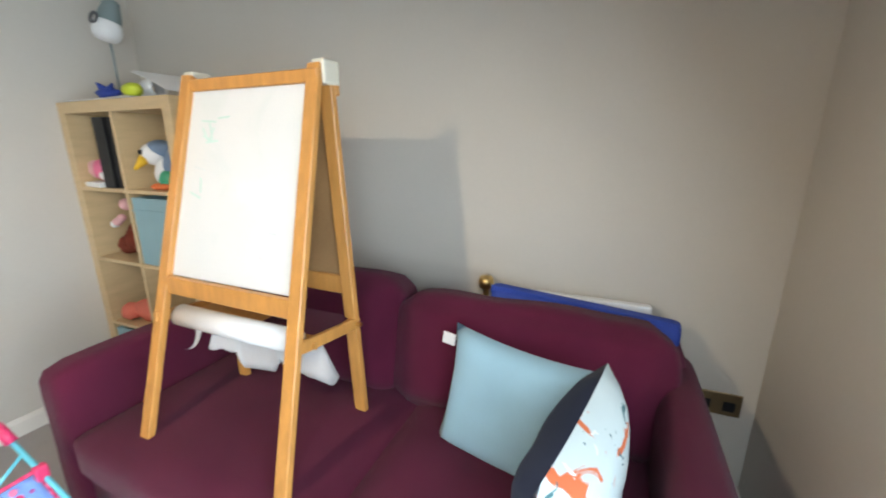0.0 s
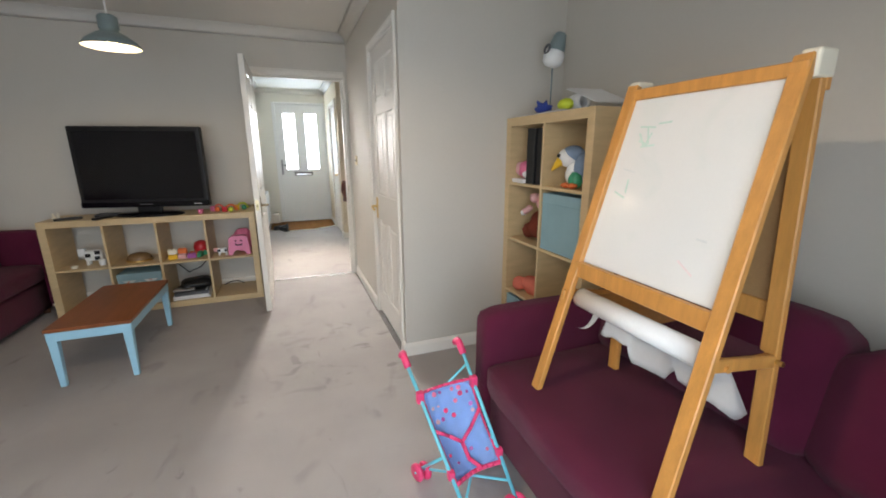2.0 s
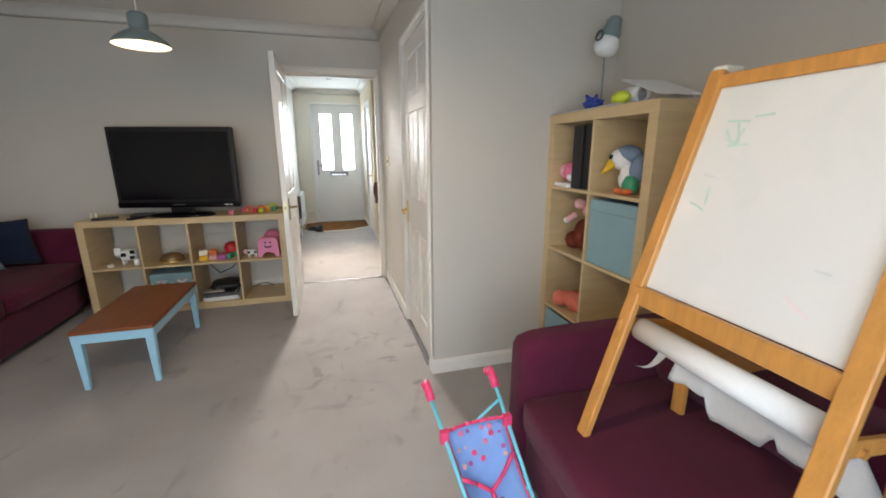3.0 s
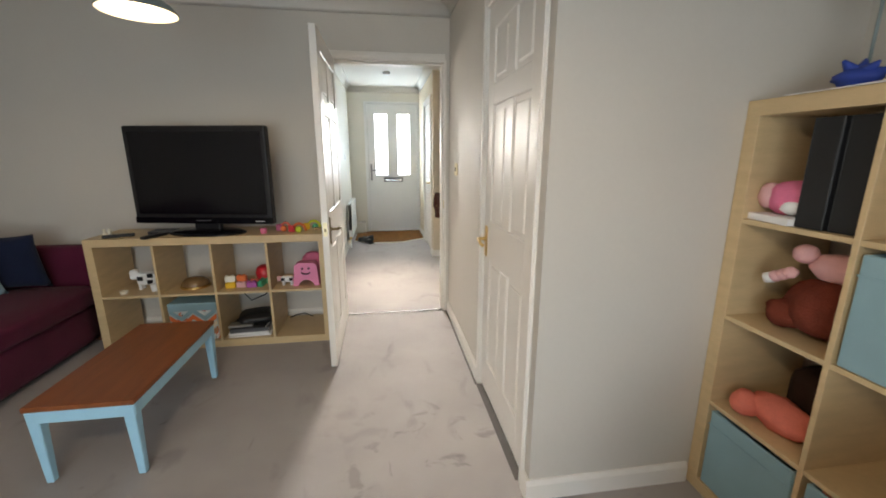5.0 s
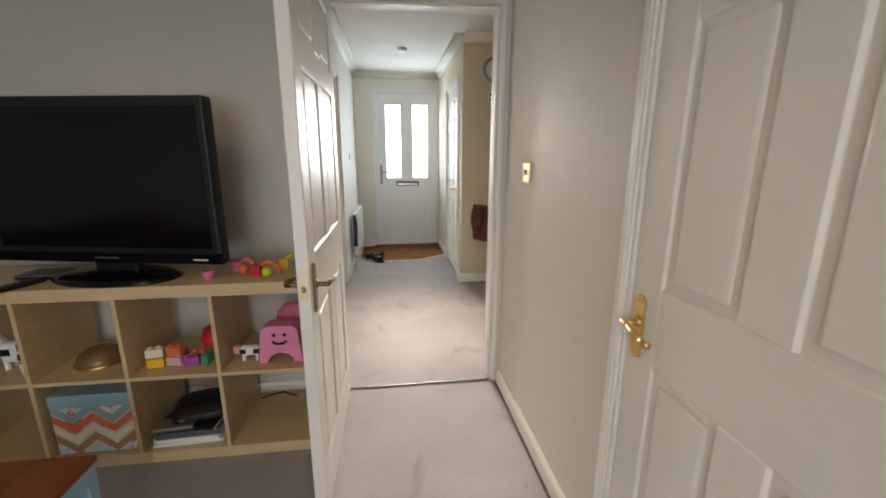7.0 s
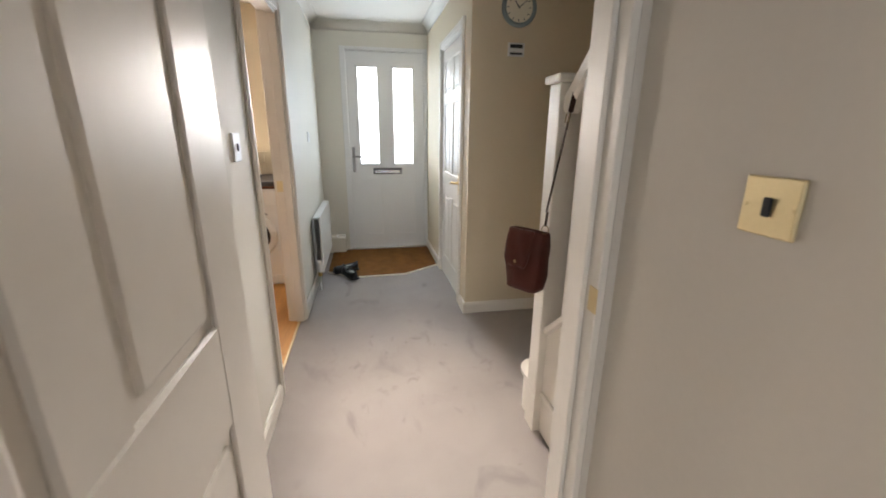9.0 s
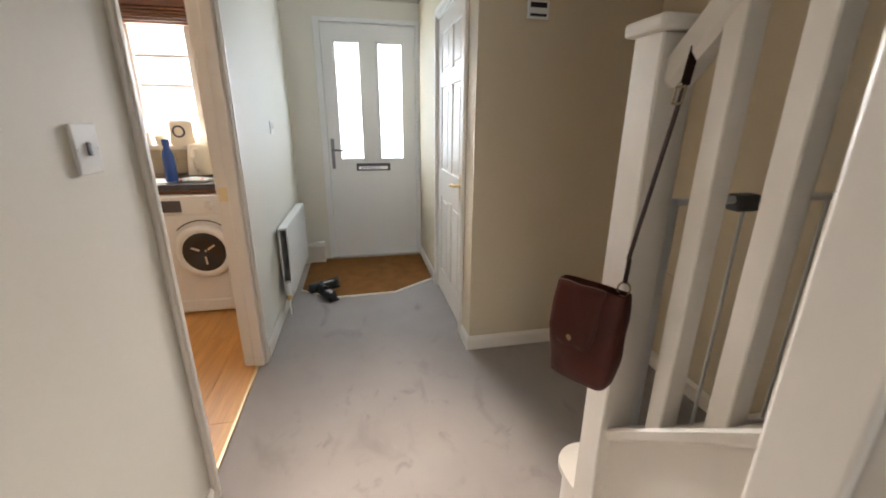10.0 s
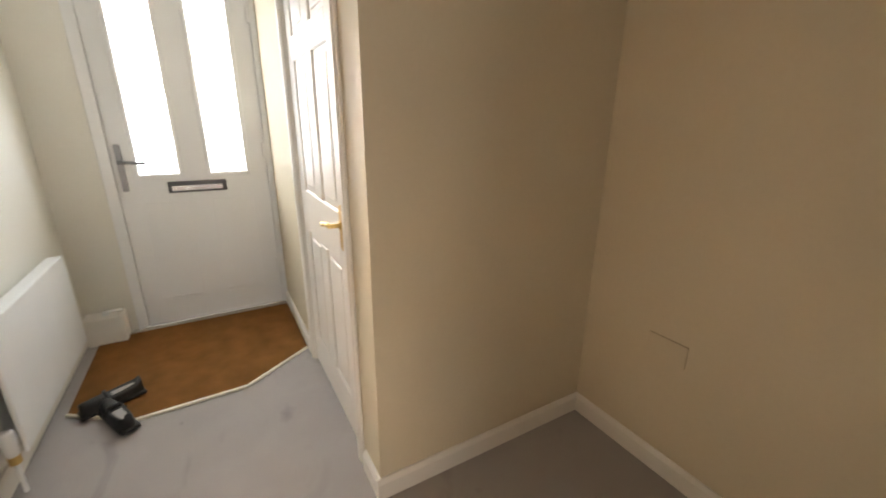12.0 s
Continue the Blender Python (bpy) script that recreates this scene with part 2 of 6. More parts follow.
def part(name, bm, mat, parent, label="", smooth=False):
    ob = mesh_ob(name, bm, mat, smooth)
    ob.parent = parent
    if label:
        tagged(ob, label)
    return ob


def thing(name, m, label, category, group="", kind=""):
    """An empty at the base of a thing, that carries its parts."""
    ob = new(name)
    ob.empty_display_size = 0.05
    ob.matrix_world = m
    return tagged(ob, label, category, group, kind)


def box(bm, x0, x1, y0, y1, z0, z1, bevel=0.0, seg=1, m=None):
    """An upright box between two corners, its edges rounded by bevel."""
    vs = bmesh.ops.create_cube(bm, size=1.0)["verts"]
    for v in vs:
        v.co = Vector(((x0 + x1) / 2 + v.co.x * (x1 - x0), (y0 + y1) / 2 + v.co.y * (y1 - y0), (z0 + z1) / 2 + v.co.z * (z1 - z0)))
    if bevel > 0:
        es = list({e for v in vs for e in v.link_edges})
        r = bmesh.ops.bevel(bm, geom=es, offset=bevel, offset_type="OFFSET", segments=seg, profile=0.5, affect="EDGES", clamp_overlap=True)
        vs = list({v for v in vs if v.is_valid} | set(r["verts"]))
    if m is not None:
        bmesh.ops.transform(bm, matrix=m, verts=vs)
    return vs


def bx(*a, **k):
    bm = bmesh.new()
    box(bm, *a, **k)
    return bm


def bar(bm, p0, p1, w, d, bevel=0.0, up=(0, 0, 1)):
    """A square bar from p0 to p1, w across and d deep."""
    a, b = Vector(p0), Vector(p1)
    z = (b - a).normalized()
    x = Vector(up).cross(z)
    x = Vector((1, 0, 0)) if x.length < 1e-4 else x.normalized()
    y = z.cross(x)
    m = Matrix((x, y, z)).transposed().to_4x4()
    m.translation = a
    box(bm, -w / 2, w / 2, -d / 2, d / 2, 0, (b - a).length, bevel, 1, m)
    return bm


def tube(bm, p0, p1, r, seg=12, r2=None):
    a, b = Vector(p0), Vector(p1)
    m = (b - a).to_track_quat("Z", "Y").to_matrix().to_4x4()
    m.translation = (a + b) / 2
    bmesh.ops.create_cone(bm, cap_ends=True, segments=seg, radius1=r, radius2=r if r2 is None else r2, depth=(b - a).length, matrix=m)
    return bm


def path_tube(bm, pts, r, seg=8):
    """A bent tube through points, with balls at its bends."""
    for a, b in zip(pts, pts[1:]):
        tube(bm, a, b, r, seg)
    for p in pts[1:-1]:
        bmesh.ops.create_uvsphere(bm, u_segments=seg, v_segments=6, radius=r, matrix=Matrix.Translation(p))
    return bm


def lathe(bm, profile, seg=24, m=None):
    """A turned shape from (radius, height) pairs."""
    rings = []
    for r, z in profile:
        rings.append([bm.verts.new((r * math.cos(2 * math.pi * i / seg), r * math.sin(2 * math.pi * i / seg), z)) for i in range(seg)])
    for a, b in zip(rings, rings[1:]):
        for i in range(seg):
            bm.faces.new((a[i], a[(i + 1) % seg], b[(i + 1) % seg], b[i]))
    if m is not None:
        bmesh.ops.transform(bm, matrix=m, verts=[v for ring in rings for v in ring])
    return bm


def pillow(bm, w, h, t, n=14, corner=0.10, seed=0, m=None, halves=(True, True)):
    """A stuffed square cushion in the xz plane, pulled to points at the corners, its seam at y = 0."""
    out = []
    for sign, wanted in ((-1, halves[0]), (1, halves[1])):
        if not wanted:
            continue
        grid = []
        for i in range(n + 1):
            row = []
            for j in range(n + 1):
                u, v = 2 * i / n - 1, 2 * j / n - 1
                pull = 1 - corner * (1 - u * u) * v * v * 0.9
                pull2 = 1 - corner * (1 - v * v) * u * u * 0.9
                full = max(0.0, (1 - u ** 4) * (1 - v ** 4)) ** 0.5
                y = sign * t / 2 * full * (1 + 0.12 * noise.noise((u * 1.7 + seed, v * 1.7, sign * 3.0)))
                row.append(bm.verts.new((w / 2 * u * pull2, y, h / 2 * v * pull)))
            grid.append(row)
        for i in range(n):
            for j in range(n):
                bm.faces.new((grid[i][j], grid[i + 1][j], grid[i + 1][j + 1], grid[i][j + 1]))
        out += [v for row in grid for v in row]
    bmesh.ops.remove_doubles(bm, verts=out, dist=1e-5)
    out = [v for v in out if v.is_valid]
    if m is not None:
        bmesh.ops.transform(bm, matrix=m, verts=out)
    return bm


def soft_box(bm, x0, x1, y0, y1, z0, z1, r=0.05, puff=0.015, cuts=10, seed=0, m=None):
    """An upholstered block: a finely cut box with rounded edges and slightly swollen, uneven faces."""
    bmesh.ops.create_cube(bm, size=2.0)
    bmesh.ops.subdivide_edges(bm, edges=bm.edges[:], cuts=cuts, use_grid_fill=True)
    seen = bm.verts[:]
    c = Vector(((x0 + x1) / 2, (y0 + y1) / 2, (z0 + z1) / 2))
    s = Vector(((x1 - x0) / 2, (y1 - y0) / 2, (z1 - z0) / 2))
    for v in seen:
        u = v.co.copy()
        p = Vector((u.x * s.x, u.y * s.y, u.z * s.z))
        core = Vector([max(-(k - r), min(k - r, q)) for k, q in zip(s, p)])
        d = p - core
        if d.length > 1e-6:
            p = core + d.normalized() * min(d.length, r)
        a = [1 - abs(q) ** 3 for q in u]
        i = max(range(3), key=lambda k: abs(u[k]))
        o = [a[k] for k in range(3) if k != i]
        bulge = puff * max(0, o[0]) * max(0, o[1]) * (1 + 0.7 * noise.noise((p.x * 4 + seed, p.y * 4, p.z * 4)))
        p[i] += math.copysign(bulge, u[i])
        v.co = c + p
    if m is not None:
        bmesh.ops.transform(bm, matrix=m, verts=seen)
    return bm


def structure(name, bm, mat, label="", category="", smooth=False):
    return tagged(mesh_ob(name, bm, mat, smooth), label, category, "", "structure")


# ---- the shell: floors, walls, ceilings ----
X_E, X_TV, X_HALL, X_W2, X_FRONT, X_KF = 0.52, -4.385, -4.515, -2.42, -8.16, -7.72
Y_S, Y_N, Y_COR, Y_K, Y_H, Y_STR = -3.1, 1.50, 0.415, -0.645, 0.52, 0.575
X_HC, H = -6.27, 2.37
D_L, D_R, D_H = -0.49, 0.393, 2.005
bm = bmesh.new()
box(bm, X_HALL + 0.03, X_E + 0.1, Y_S - 0.1, Y_N + 0.1, -0.1, 0)
box(bm, X_FRONT - 0.1, X_HALL + 0.03, Y_K - 0.03, Y_N + 0.1, -0.1, 0)
structure("floor", bm, CARPET, "beige cut-pile carpet with trodden dark marks", "carpet")
structure("kitchen_floor", bx(X_FRONT - 0.1, X_HALL + 0.03, Y_S - 0.1, Y_K - 0.03, -0.1, -0.008), DARKSTRIP, "dark underlay below the laminate planks", "floor")
structure("ceiling", bx(X_FRONT - 0.2, X_E + 0.2, Y_S - 0.2, Y_N + 0.2, H, H + 0.1), CEIL, "white painted plaster ceiling", "ceiling")
structure("wall_north", bx(X_W2, X_E + 0.1, Y_N, Y_N + 0.1, 0, H), WALL, "pale grey-beige painted wall behind the sofa", "wall")
bm = bmesh.new()
box(bm, X_E, X_E + 0.1, 0.36, Y_N, 0, H)
box(bm, X_E, X_E + 0.1, Y_S, -1.90, 0, H)
box(bm, X_E, X_E + 0.1, -1.90, 0.36, 2.1, H)
structure("wall_east", bm, WALL, "pale grey-beige painted end wall with patio door", "wall")
structure("wall_south", bx(X_HALL, X_E + 0.1, Y_S - 0.1, Y_S, 0, H), WALL, "pale grey-beige painted wall behind the far sofa", "wall")
bm = bmesh.new()
box(bm, X_HALL, X_TV, Y_S, D_L, 0, H)
box(bm, X_HALL, X_TV, D_L, D_R, D_H, H)
box(bm, X_HALL, X_TV, D_R, Y_COR + 0.1, 0, H)
structure("wall_west", bm, WALL, "pale painted wall with doorway to the hall", "wall")
structure("wall_nook", bx(X_W2 - 0.1, X_W2, Y_COR, Y_N, 0, H), WALL, "pale painted end wall of the cupboard", "wall")
bm = bmesh.new()
box(bm, X_TV, -3.255, Y_COR, Y_COR + 0.1, 0, H)
box(bm, -3.255, X_W2 - 0.1, Y_COR, Y_COR + 0.1, 2.01, H)
structure("wall_cupboard", bm, WALL, "pale painted wall with cupboard doorway", "wall")
structure("wall_stairs", bx(X_HC, X_W2 - 0.1, Y_N, Y_N + 0.1, 0, H), CREAM, "cream painted wall beside the stairs", "wall")
bm = bmesh.new()
box(bm, X_FRONT, -7.29, Y_H, Y_N + 0.1, 0, H)
box(bm, -6.49, X_HC, Y_H, Y_N + 0.1, 0, H)
box(bm, -7.29, -6.49, Y_H, Y_N + 0.1, 2.0, H)
box(bm, -7.29, -6.49, Y_H + 0.08, Y_N + 0.1, 0, 2.0)
structure("wall_hall_right", bm, CREAM, "cream painted hall wall with a cupboard door", "wall")
bm = bmesh.new()
box(bm, -5.49, X_HALL, Y_K - 0.1, Y_K, 0, H)
box(bm, X_FRONT, -6.35, Y_K - 0.1, Y_K, 0, H)
box(bm, -6.35, -5.49, Y_K - 0.1, Y_K, 2.0, H)
structure("wall_hall_left", bm, HALLWHITE, "white painted hall wall with kitchen doorway", "wall")
bm = bmesh.new()
box(bm, X_FRONT - 0.12, X_FRONT, Y_K - 0.1, -0.37, 0, H)
box(bm, X_FRONT - 0.12, X_FRONT, -0.37, Y_H, 2.15, H)
structure("wall_front", bm, HALLWHITE, "pale painted wall round the front door", "wall")
bm = bmesh.new()
box(bm, X_KF - 0.1, X_KF, Y_S, -2.18, 0, H)
box(bm, X_KF - 0.1, X_KF, -1.2, Y_K - 0.1, 0, H)
box(bm, X_KF - 0.1, X_KF, -2.18, -1.2, 0, 1.13)
box(bm, X_KF - 0.1, X_KF, -2.18, -1.2, 2.0, H)
structure("wall_kitchen_front", bm, CREAM, "cream painted kitchen wall with window", "wall")
structure("wall_kitchen_south", bx(X_KF, X_HALL, Y_S - 0.1, Y_S, 0, H), CREAM, "cream painted kitchen wall", "wall")


# ---- trim ----
def skirting(name, runs, h=0.085, t=0.016):
    """Baseboards: runs of (x0, y0, x1, y1, nx, ny), the face standing off the wall by t along n."""
    for x0, y0, x1, y1, nx, ny in runs:
        bm = bmesh.new()
        pr = [(0, 0), (t, 0), (t, h * 0.8), (t * 0.45, h), (0, h)]
        a = [bm.verts.new((x0 + nx * u, y0 + ny * u, v)) for u, v in pr]
        b = [bm.verts.new((x1 + nx * u, y1 + ny * u, v)) for u, v in pr]
        for i in range(5):
            bm.faces.new((a[i], a[(i + 1) % 5], b[(i + 1) % 5], b[i]))
        bm.faces.new(a)
        bm.faces.new(b)
        structure(name, bm, GLOSS, "white gloss painted baseboard", "baseboard")


skirting("baseboard", [
    (X_W2, Y_N, X_E, Y_N, 0, -1), (X_E, 0.36, X_E, Y_N, -1, 0), (X_TV, Y_S, X_TV, -0.56, 1, 0),
    (X_W2, Y_COR - 0.016, X_W2, 1.09, 1, 0), (-4.37, Y_COR, -3.285, Y_COR, 0, -1), (-2.475, Y_COR, X_W2, Y_COR, 0, -1),
    (X_HC, Y_N, -5.35, Y_N, 0, -1), (X_HC, Y_H - 0.016, X_HC, Y_N, 1, 0), (-6.42, Y_H, X_HC, Y_H, 0, -1),
    (X_FRONT, Y_H, -7.36, Y_H, 0, -1), (-5.44, Y_K, X_HALL, Y_K, 0, 1), (X_FRONT, Y_K, -6.40, Y_K, 0, 1), (X_FRONT, Y_K, X_FRONT, -0.42, 1, 0)])


def coving(runs, r=0.08):
    """Concave plaster cornices between wall and ceiling."""
    for x0, y0, x1, y1, nx, ny in runs:
        bm = bmesh.new()
        pr = [(0, -r)] + [(r - r * math.cos(k * math.pi / 10), -r + r * math.sin(k * math.pi / 10)) for k in range(1, 5)] + [(r, 0), (0, 0)]
        pr = [(u, H + v) for u, v in pr]
        a = [bm.verts.new((x0 + nx * u, y0 + ny * u, v)) for u, v in pr]
        b = [bm.verts.new((x1 + nx * u, y1 + ny * u, v)) for u, v in pr]
        n = len(pr)
        for i in range(n):
            bm.faces.new((a[i], a[(i + 1) % n], b[(i + 1) % n], b[i]))
        bm.faces.new(a)
        bm.faces.new(b)
        structure("trim", bm, CEIL, "white plaster coving along the ceiling", "coving", True)


coving([(X_TV, Y_S, X_TV, Y_COR, 1, 0), (X_TV, Y_COR, X_W2, Y_COR, 0, -1), (X_W2, Y_COR, X_W2, Y_N, 1, 0), (X_W2, Y_N, X_E, Y_N, 0, -1),
        (X_E, Y_S, X_E, Y_N, -1, 0), (X_FRONT, Y_K, X_HALL, Y_K, 0, 1), (X_FRONT, Y_K, X_FRONT, Y_H, 1, 0), (X_FRONT, Y_H, X_HC, Y_H, 0, -1),
        (X_HC, Y_H, X_HC, Y_N, 1, 0)])


def architrave(name, m, w, h, depth, label, both=True, aw=0.062, at=0.017, lining=0.02, bare=False, stop=None, stop_end=None):
    """A door frame in an opening w wide and h high: lining boards and moulded architraves. Local x along the wall, y through it."""
    top = thing(name, m, label, "door frame", "", "structure")
    for x0, x1, z0, z1 in ((0, lining, 0, h - lining), (w - lining, w, 0, h - lining), (0, w, h - lining, h)):
        part("lining", bx(x0, x1, 0.0, depth, z0, z1, 0.002), GLOSS, top)
    for side in ((0, -1), (depth, 1)) if both else ((0, -1),):
        y, s = side
        for k, (x0, x1, z0, z1) in enumerate(((-aw + 0.012, 0.012, 0, h + aw - 0.012), (w - 0.012, w + aw - 0.012, 0, h + aw - 0.012), (0.012, w - 0.012, h - 0.012, h + aw - 0.012))):
            if bare and (s < 0 and k == 1 or s > 0 and k == 0):
                continue
            bm = bx(x0, x1, min(y, y + s * at * 0.7), max(y, y + s * at * 0.7), z0, z1, 0.003)
            if x1 - x0 < 0.1:
                box(bm, x0 + aw * 0.3, x1 - aw * 0.2, min(y, y + s * at), max(y, y + s * at), z0, z1, 0.005, 2)
            else:
                box(bm, x0, x1, min(y, y + s * at), max(y, y + s * at), z0 + aw * 0.3, z1 - aw * 0.2, 0.005, 2)
            part("architrave", bm, GLOSS, top)
    if stop is not None:
        stop_end = stop_end or depth - 0.001
        for x0, x1, z0, z1 in ((lining, lining + 0.015, 0, h - lining), (w - lining - 0.015, w - lining, 0, h - lining), (lining + 0.015, w - lining - 0.015, h - lining - 0.015, h - lining)):
            part("door_stop", bx(x0, x1, stop, stop_end, z0, z1, 0.005, 2), GLOSS, top)
    return top


# local x to world y for the doorway in the west wall, seen from the living room
FR = Matrix(((0, -1, 0, 0), (1, 0, 0, 0), (0, 0, 1, 0), (0, 0, 0, 1)))
architrave("door_frame", Matrix.Translation((X_TV, D_L, 0)) @ FR, D_R - D_L, D_H, 0.13, "white gloss frame of the living room doorway", aw=0.05, bare=True, stop=0.045)
architrave("door_frame", pose(-3.255, Y_COR, 0), 0.755, 2.01, 0.1, "white gloss frame of the cupboard doorway", both=False, aw=0.042, at=0.014)
architrave("door_frame", Matrix.Translation((-5.49, Y_K, 0)) @ pose(0, 0, 0, 0, 0, 180), 0.86, 2.0, 0.1, "white gloss frame of the kitchen doorway", aw=0.05, stop=0.002, stop_end=0.055)
structure("strike_plate", bx(-6.33, -6.3275, Y_K - 0.095, Y_K - 0.058, 0.93, 1.0, 0.0008), PALEBRASS, "brass strike plate in the kitchen door lining", "strike plate")
architrave("door_frame", pose(-7.29, Y_H, 0), 0.80, 2.0, 0.08, "white gloss frame of the hall cupboard doorway", both=False)
structure("threshold_strip", bx(X_TV - 0.030, X_TV - 0.008, D_L + 0.036, D_R - 0.036, 0, 0.006, 0.002), DARKSTRIP, "dark metal strip joining the carpets in the doorway", "threshold")
structure("floor_edge_strip", bx(-4.36, -3.225, Y_COR - 0.029, Y_COR - 0.017, 0, 0.003), DARKSTRIP, "dark gap where the carpet stops short of the baseboard", "carpet edge")
# the shade below the shut cupboard door, laid down as a dark strip
structure("floor_edge_strip", bx(-3.225, -2.51, Y_COR - 0.022, Y_COR + 0.06, 0, 0.004), DARKSTRIP, "dark strip standing in for the shade under the cupboard door", "carpet edge")
structure("threshold_strip", bx(-6.33, -5.51, Y_K - 0.046, Y_K - 0.032, 0, 0.007, 0.002), PALEBRASS, "pale metal strip at the kitchen doorway", "threshold")


# ---- doors ----
def lever(parent, x, y, z, s, toward, mat, label, plate=(0.042, 0.165), round_ends=True):
    """A lever handle on a long back plate; s is the side it stands on, toward the way the lever points along x."""
    bm = bmesh.new()
    pw, ph = plate
    box(bm, x - pw / 2, x + pw / 2, min(y, y + s * 0.006), max(y, y + s * 0.006), z - ph / 2 + (pw / 2 if round_ends else 0), z + ph / 2 - (pw / 2 if round_ends else 0), 0.002)
    if round_ends:
        for e in (-1, 1):
            tube(bm, (x, y, z + e * (ph / 2 - pw / 2)), (x, y + s * 0.0052, z + e * (ph / 2 - pw / 2)), pw / 2, 20)
            tube(bm, (x, y, z + e * (ph / 2 - pw / 3)), (x, y + s * 0.0075, z + e * (ph / 2 - pw / 3)), 0.0035, 8)
    h = part("door_handle", bm, mat, parent, label)
    bm = bmesh.new()
    zz = z + 0.012
    tube(bm, (x, y, zz), (x, y + s * 0.012, zz), 0.015, 16)
    path_tube(bm, [(x, y, zz), (x, y + s * 0.045, zz), (x + toward * 0.03, y + s * 0.05, zz + 0.003), (x + toward * 0.08, y + s * 0.05, zz - 0.01), (x + toward * 0.105, y + s * 0.046, zz - 0.012)], 0.0085, 10)
    part("lever", bm, mat, h, "", True)


def panel_door(name, m, w, h, label, t=0.04, mat=None):
    """A six-panelled moulded door: a frame of stiles and rails, and six raised panels. Local x across, y through, z up."""
    mat = mat or GLOSS
    top = thing(name, m, label, "door", "", "structure")
    bm = bmesh.new()
    st, mid = 0.105, 0.112
    rows = [(0.0, 0.19), (0.765, 0.972), (1.525, 1.625), (1.86, h)]
    box(bm, 0.03, w - 0.03, t * 0.22, t * 0.78, 0.03, h - 0.03)
    for x0, x1 in ((0, st), (w - st, w)):
        box(bm, x0, x1, 0, t, 0, h, 0.003)
    for z0, z1 in rows:
        box(bm, st - 0.004, w - st + 0.004, 0, t, z0 + (0.0005 if z0 == 0 else 0), z1 - (0.0005 if z1 == h else 0), 0.006)
    for (_, z0), (z1, _) in zip(rows, rows[1:]):
        box(bm, w / 2 - mid / 2, w / 2 + mid / 2, 0, t, z0 - 0.004, z1 + 0.004, 0.006)
    part("door_leaf", bm, mat, top)
    for (_, z0), (z1, _) in zip(rows, rows[1:]):
        for x0, x1 in ((st, w / 2 - mid / 2), (w / 2 + mid / 2, w - st)):
            part("panel", bx(x0 + 0.022, x1 - 0.022, t * 0.06, t * 0.94, z0 + 0.022, z1 - 0.022, 0.009, 2), mat, top)
    return top


# living room door, open into the room, hinge by the jamb
d = panel_door("door_1", pose(-4.378, -0.4705, 0.008), 0.838, 1.972, "white gloss six-panelled door standing open into the room")
lever(d, 0.785, 0.04, 0.862, 1, -1, DKBRASS, "aged brass lever handle")
lever(d, 0.785, 0.0, 0.862, -1, -1, DKBRASS, "aged brass lever handle")
part("latch_plate", bx(0.838, 0.840, 0.008, 0.032, 0.84, 0.92, 0.0005), PALEBRASS, d, "brass latch plate on the edge")
part("latch_bolt", bx(0.839, 0.847, 0.014, 0.026, 0.866, 0.886, 0.002), DKBRASS, d)
for z in (0.2, 1.0, 1.75):
    part("hinge", tube(bmesh.new(), (-0.004, 0.0, z), (-0.004, 0.0, z + 0.09), 0.006, 10), BRASS, d)
# cupboard door under the stairs
d = panel_door("door_2", pose(-3.234, Y_COR + 0.008, 0.016), 0.713, 1.972, "white gloss six-panelled cupboard door, shut")
lever(d, 0.042, 0.0, 0.854, -1, 1, BRASS, "polished brass lever handle")
# hall cupboard door
d = panel_door("door_3", pose(-7.268, Y_H + 0.008, 0.008), 0.756, 1.97, "white six-panelled hall cupboard door, shut")
lever(d, 0.70, 0.0, 0.92, -1, -1, BRASS, "polished brass lever handle")

# front door with two tall frosted panes
d = thing("door_4", pose(X_FRONT - 0.06, -0.37, 0), "white moulded front door with two tall frosted panes", "front door", "", "structure")
for y0, y1, z0, z1 in ((0.0, 0.035, 0, 2.15), (0.855, 0.89, 0, 2.15), (0.035, 0.855, 2.115, 2.15)):
    part("door_frame", bx(-0.01, 0.055, y0, y1, z0, z1, 0.004), UPVC, d)
    part("trim", bx(0.055, 0.07, y0 - (0.02 if y0 == 0 else 0), y1 + (0.0 if y0 == 0 else 0.0), z0, z1, 0.003), UPVC, d)
bm = bmesh.new()
gl = [(0.15, 0.355), (0.52, 0.73)]
xs = [0.037, 0.15, 0.355, 0.52, 0.73, 0.853]
for a, b in ((0, 1), (2, 3), (4, 5)):
    box(bm, 0.0, 0.045, xs[a], xs[b], 0.012, 2.112)
for a, b in gl:
    box(bm, 0.0, 0.045, a, b, 0.012, 0.97)
    box(bm, 0.0, 0.045, a, b, 1.96, 2.112)
part("door_leaf", bm, UPVC, d)
for a, b in gl:
    p = part("pane", bx(0.018, 0.024, a - 0.002, b + 0.002, 0.968, 1.962), FROSTED, d, "frosted glass pane")
    p.visible_shadow = False
    bm = bmesh.new()
    for y0, y1, z0, z1 in ((a - 0.022, a + 0.004, 0.948, 1.982), (b - 0.004, b + 0.022, 0.948, 1.982), (a + 0.004, b - 0.004, 0.948, 0.974), (a + 0.004, b - 0.004, 1.956, 1.982)):
        box(bm, 0.045, 0.056, y0, y1, z0, z1, 0.005, 2)
    part("glazing_bead", bm, UPVC, d)
    part("panel", bx(0.045, 0.05, a - 0.01, b + 0.01, 0.16, 0.175, 0.003), UPVC, d)
    part("panel", bx(0.045, 0.048, a - 0.015, b + 0.015, 0.18, 0.80, 0.003), UPVC, d)
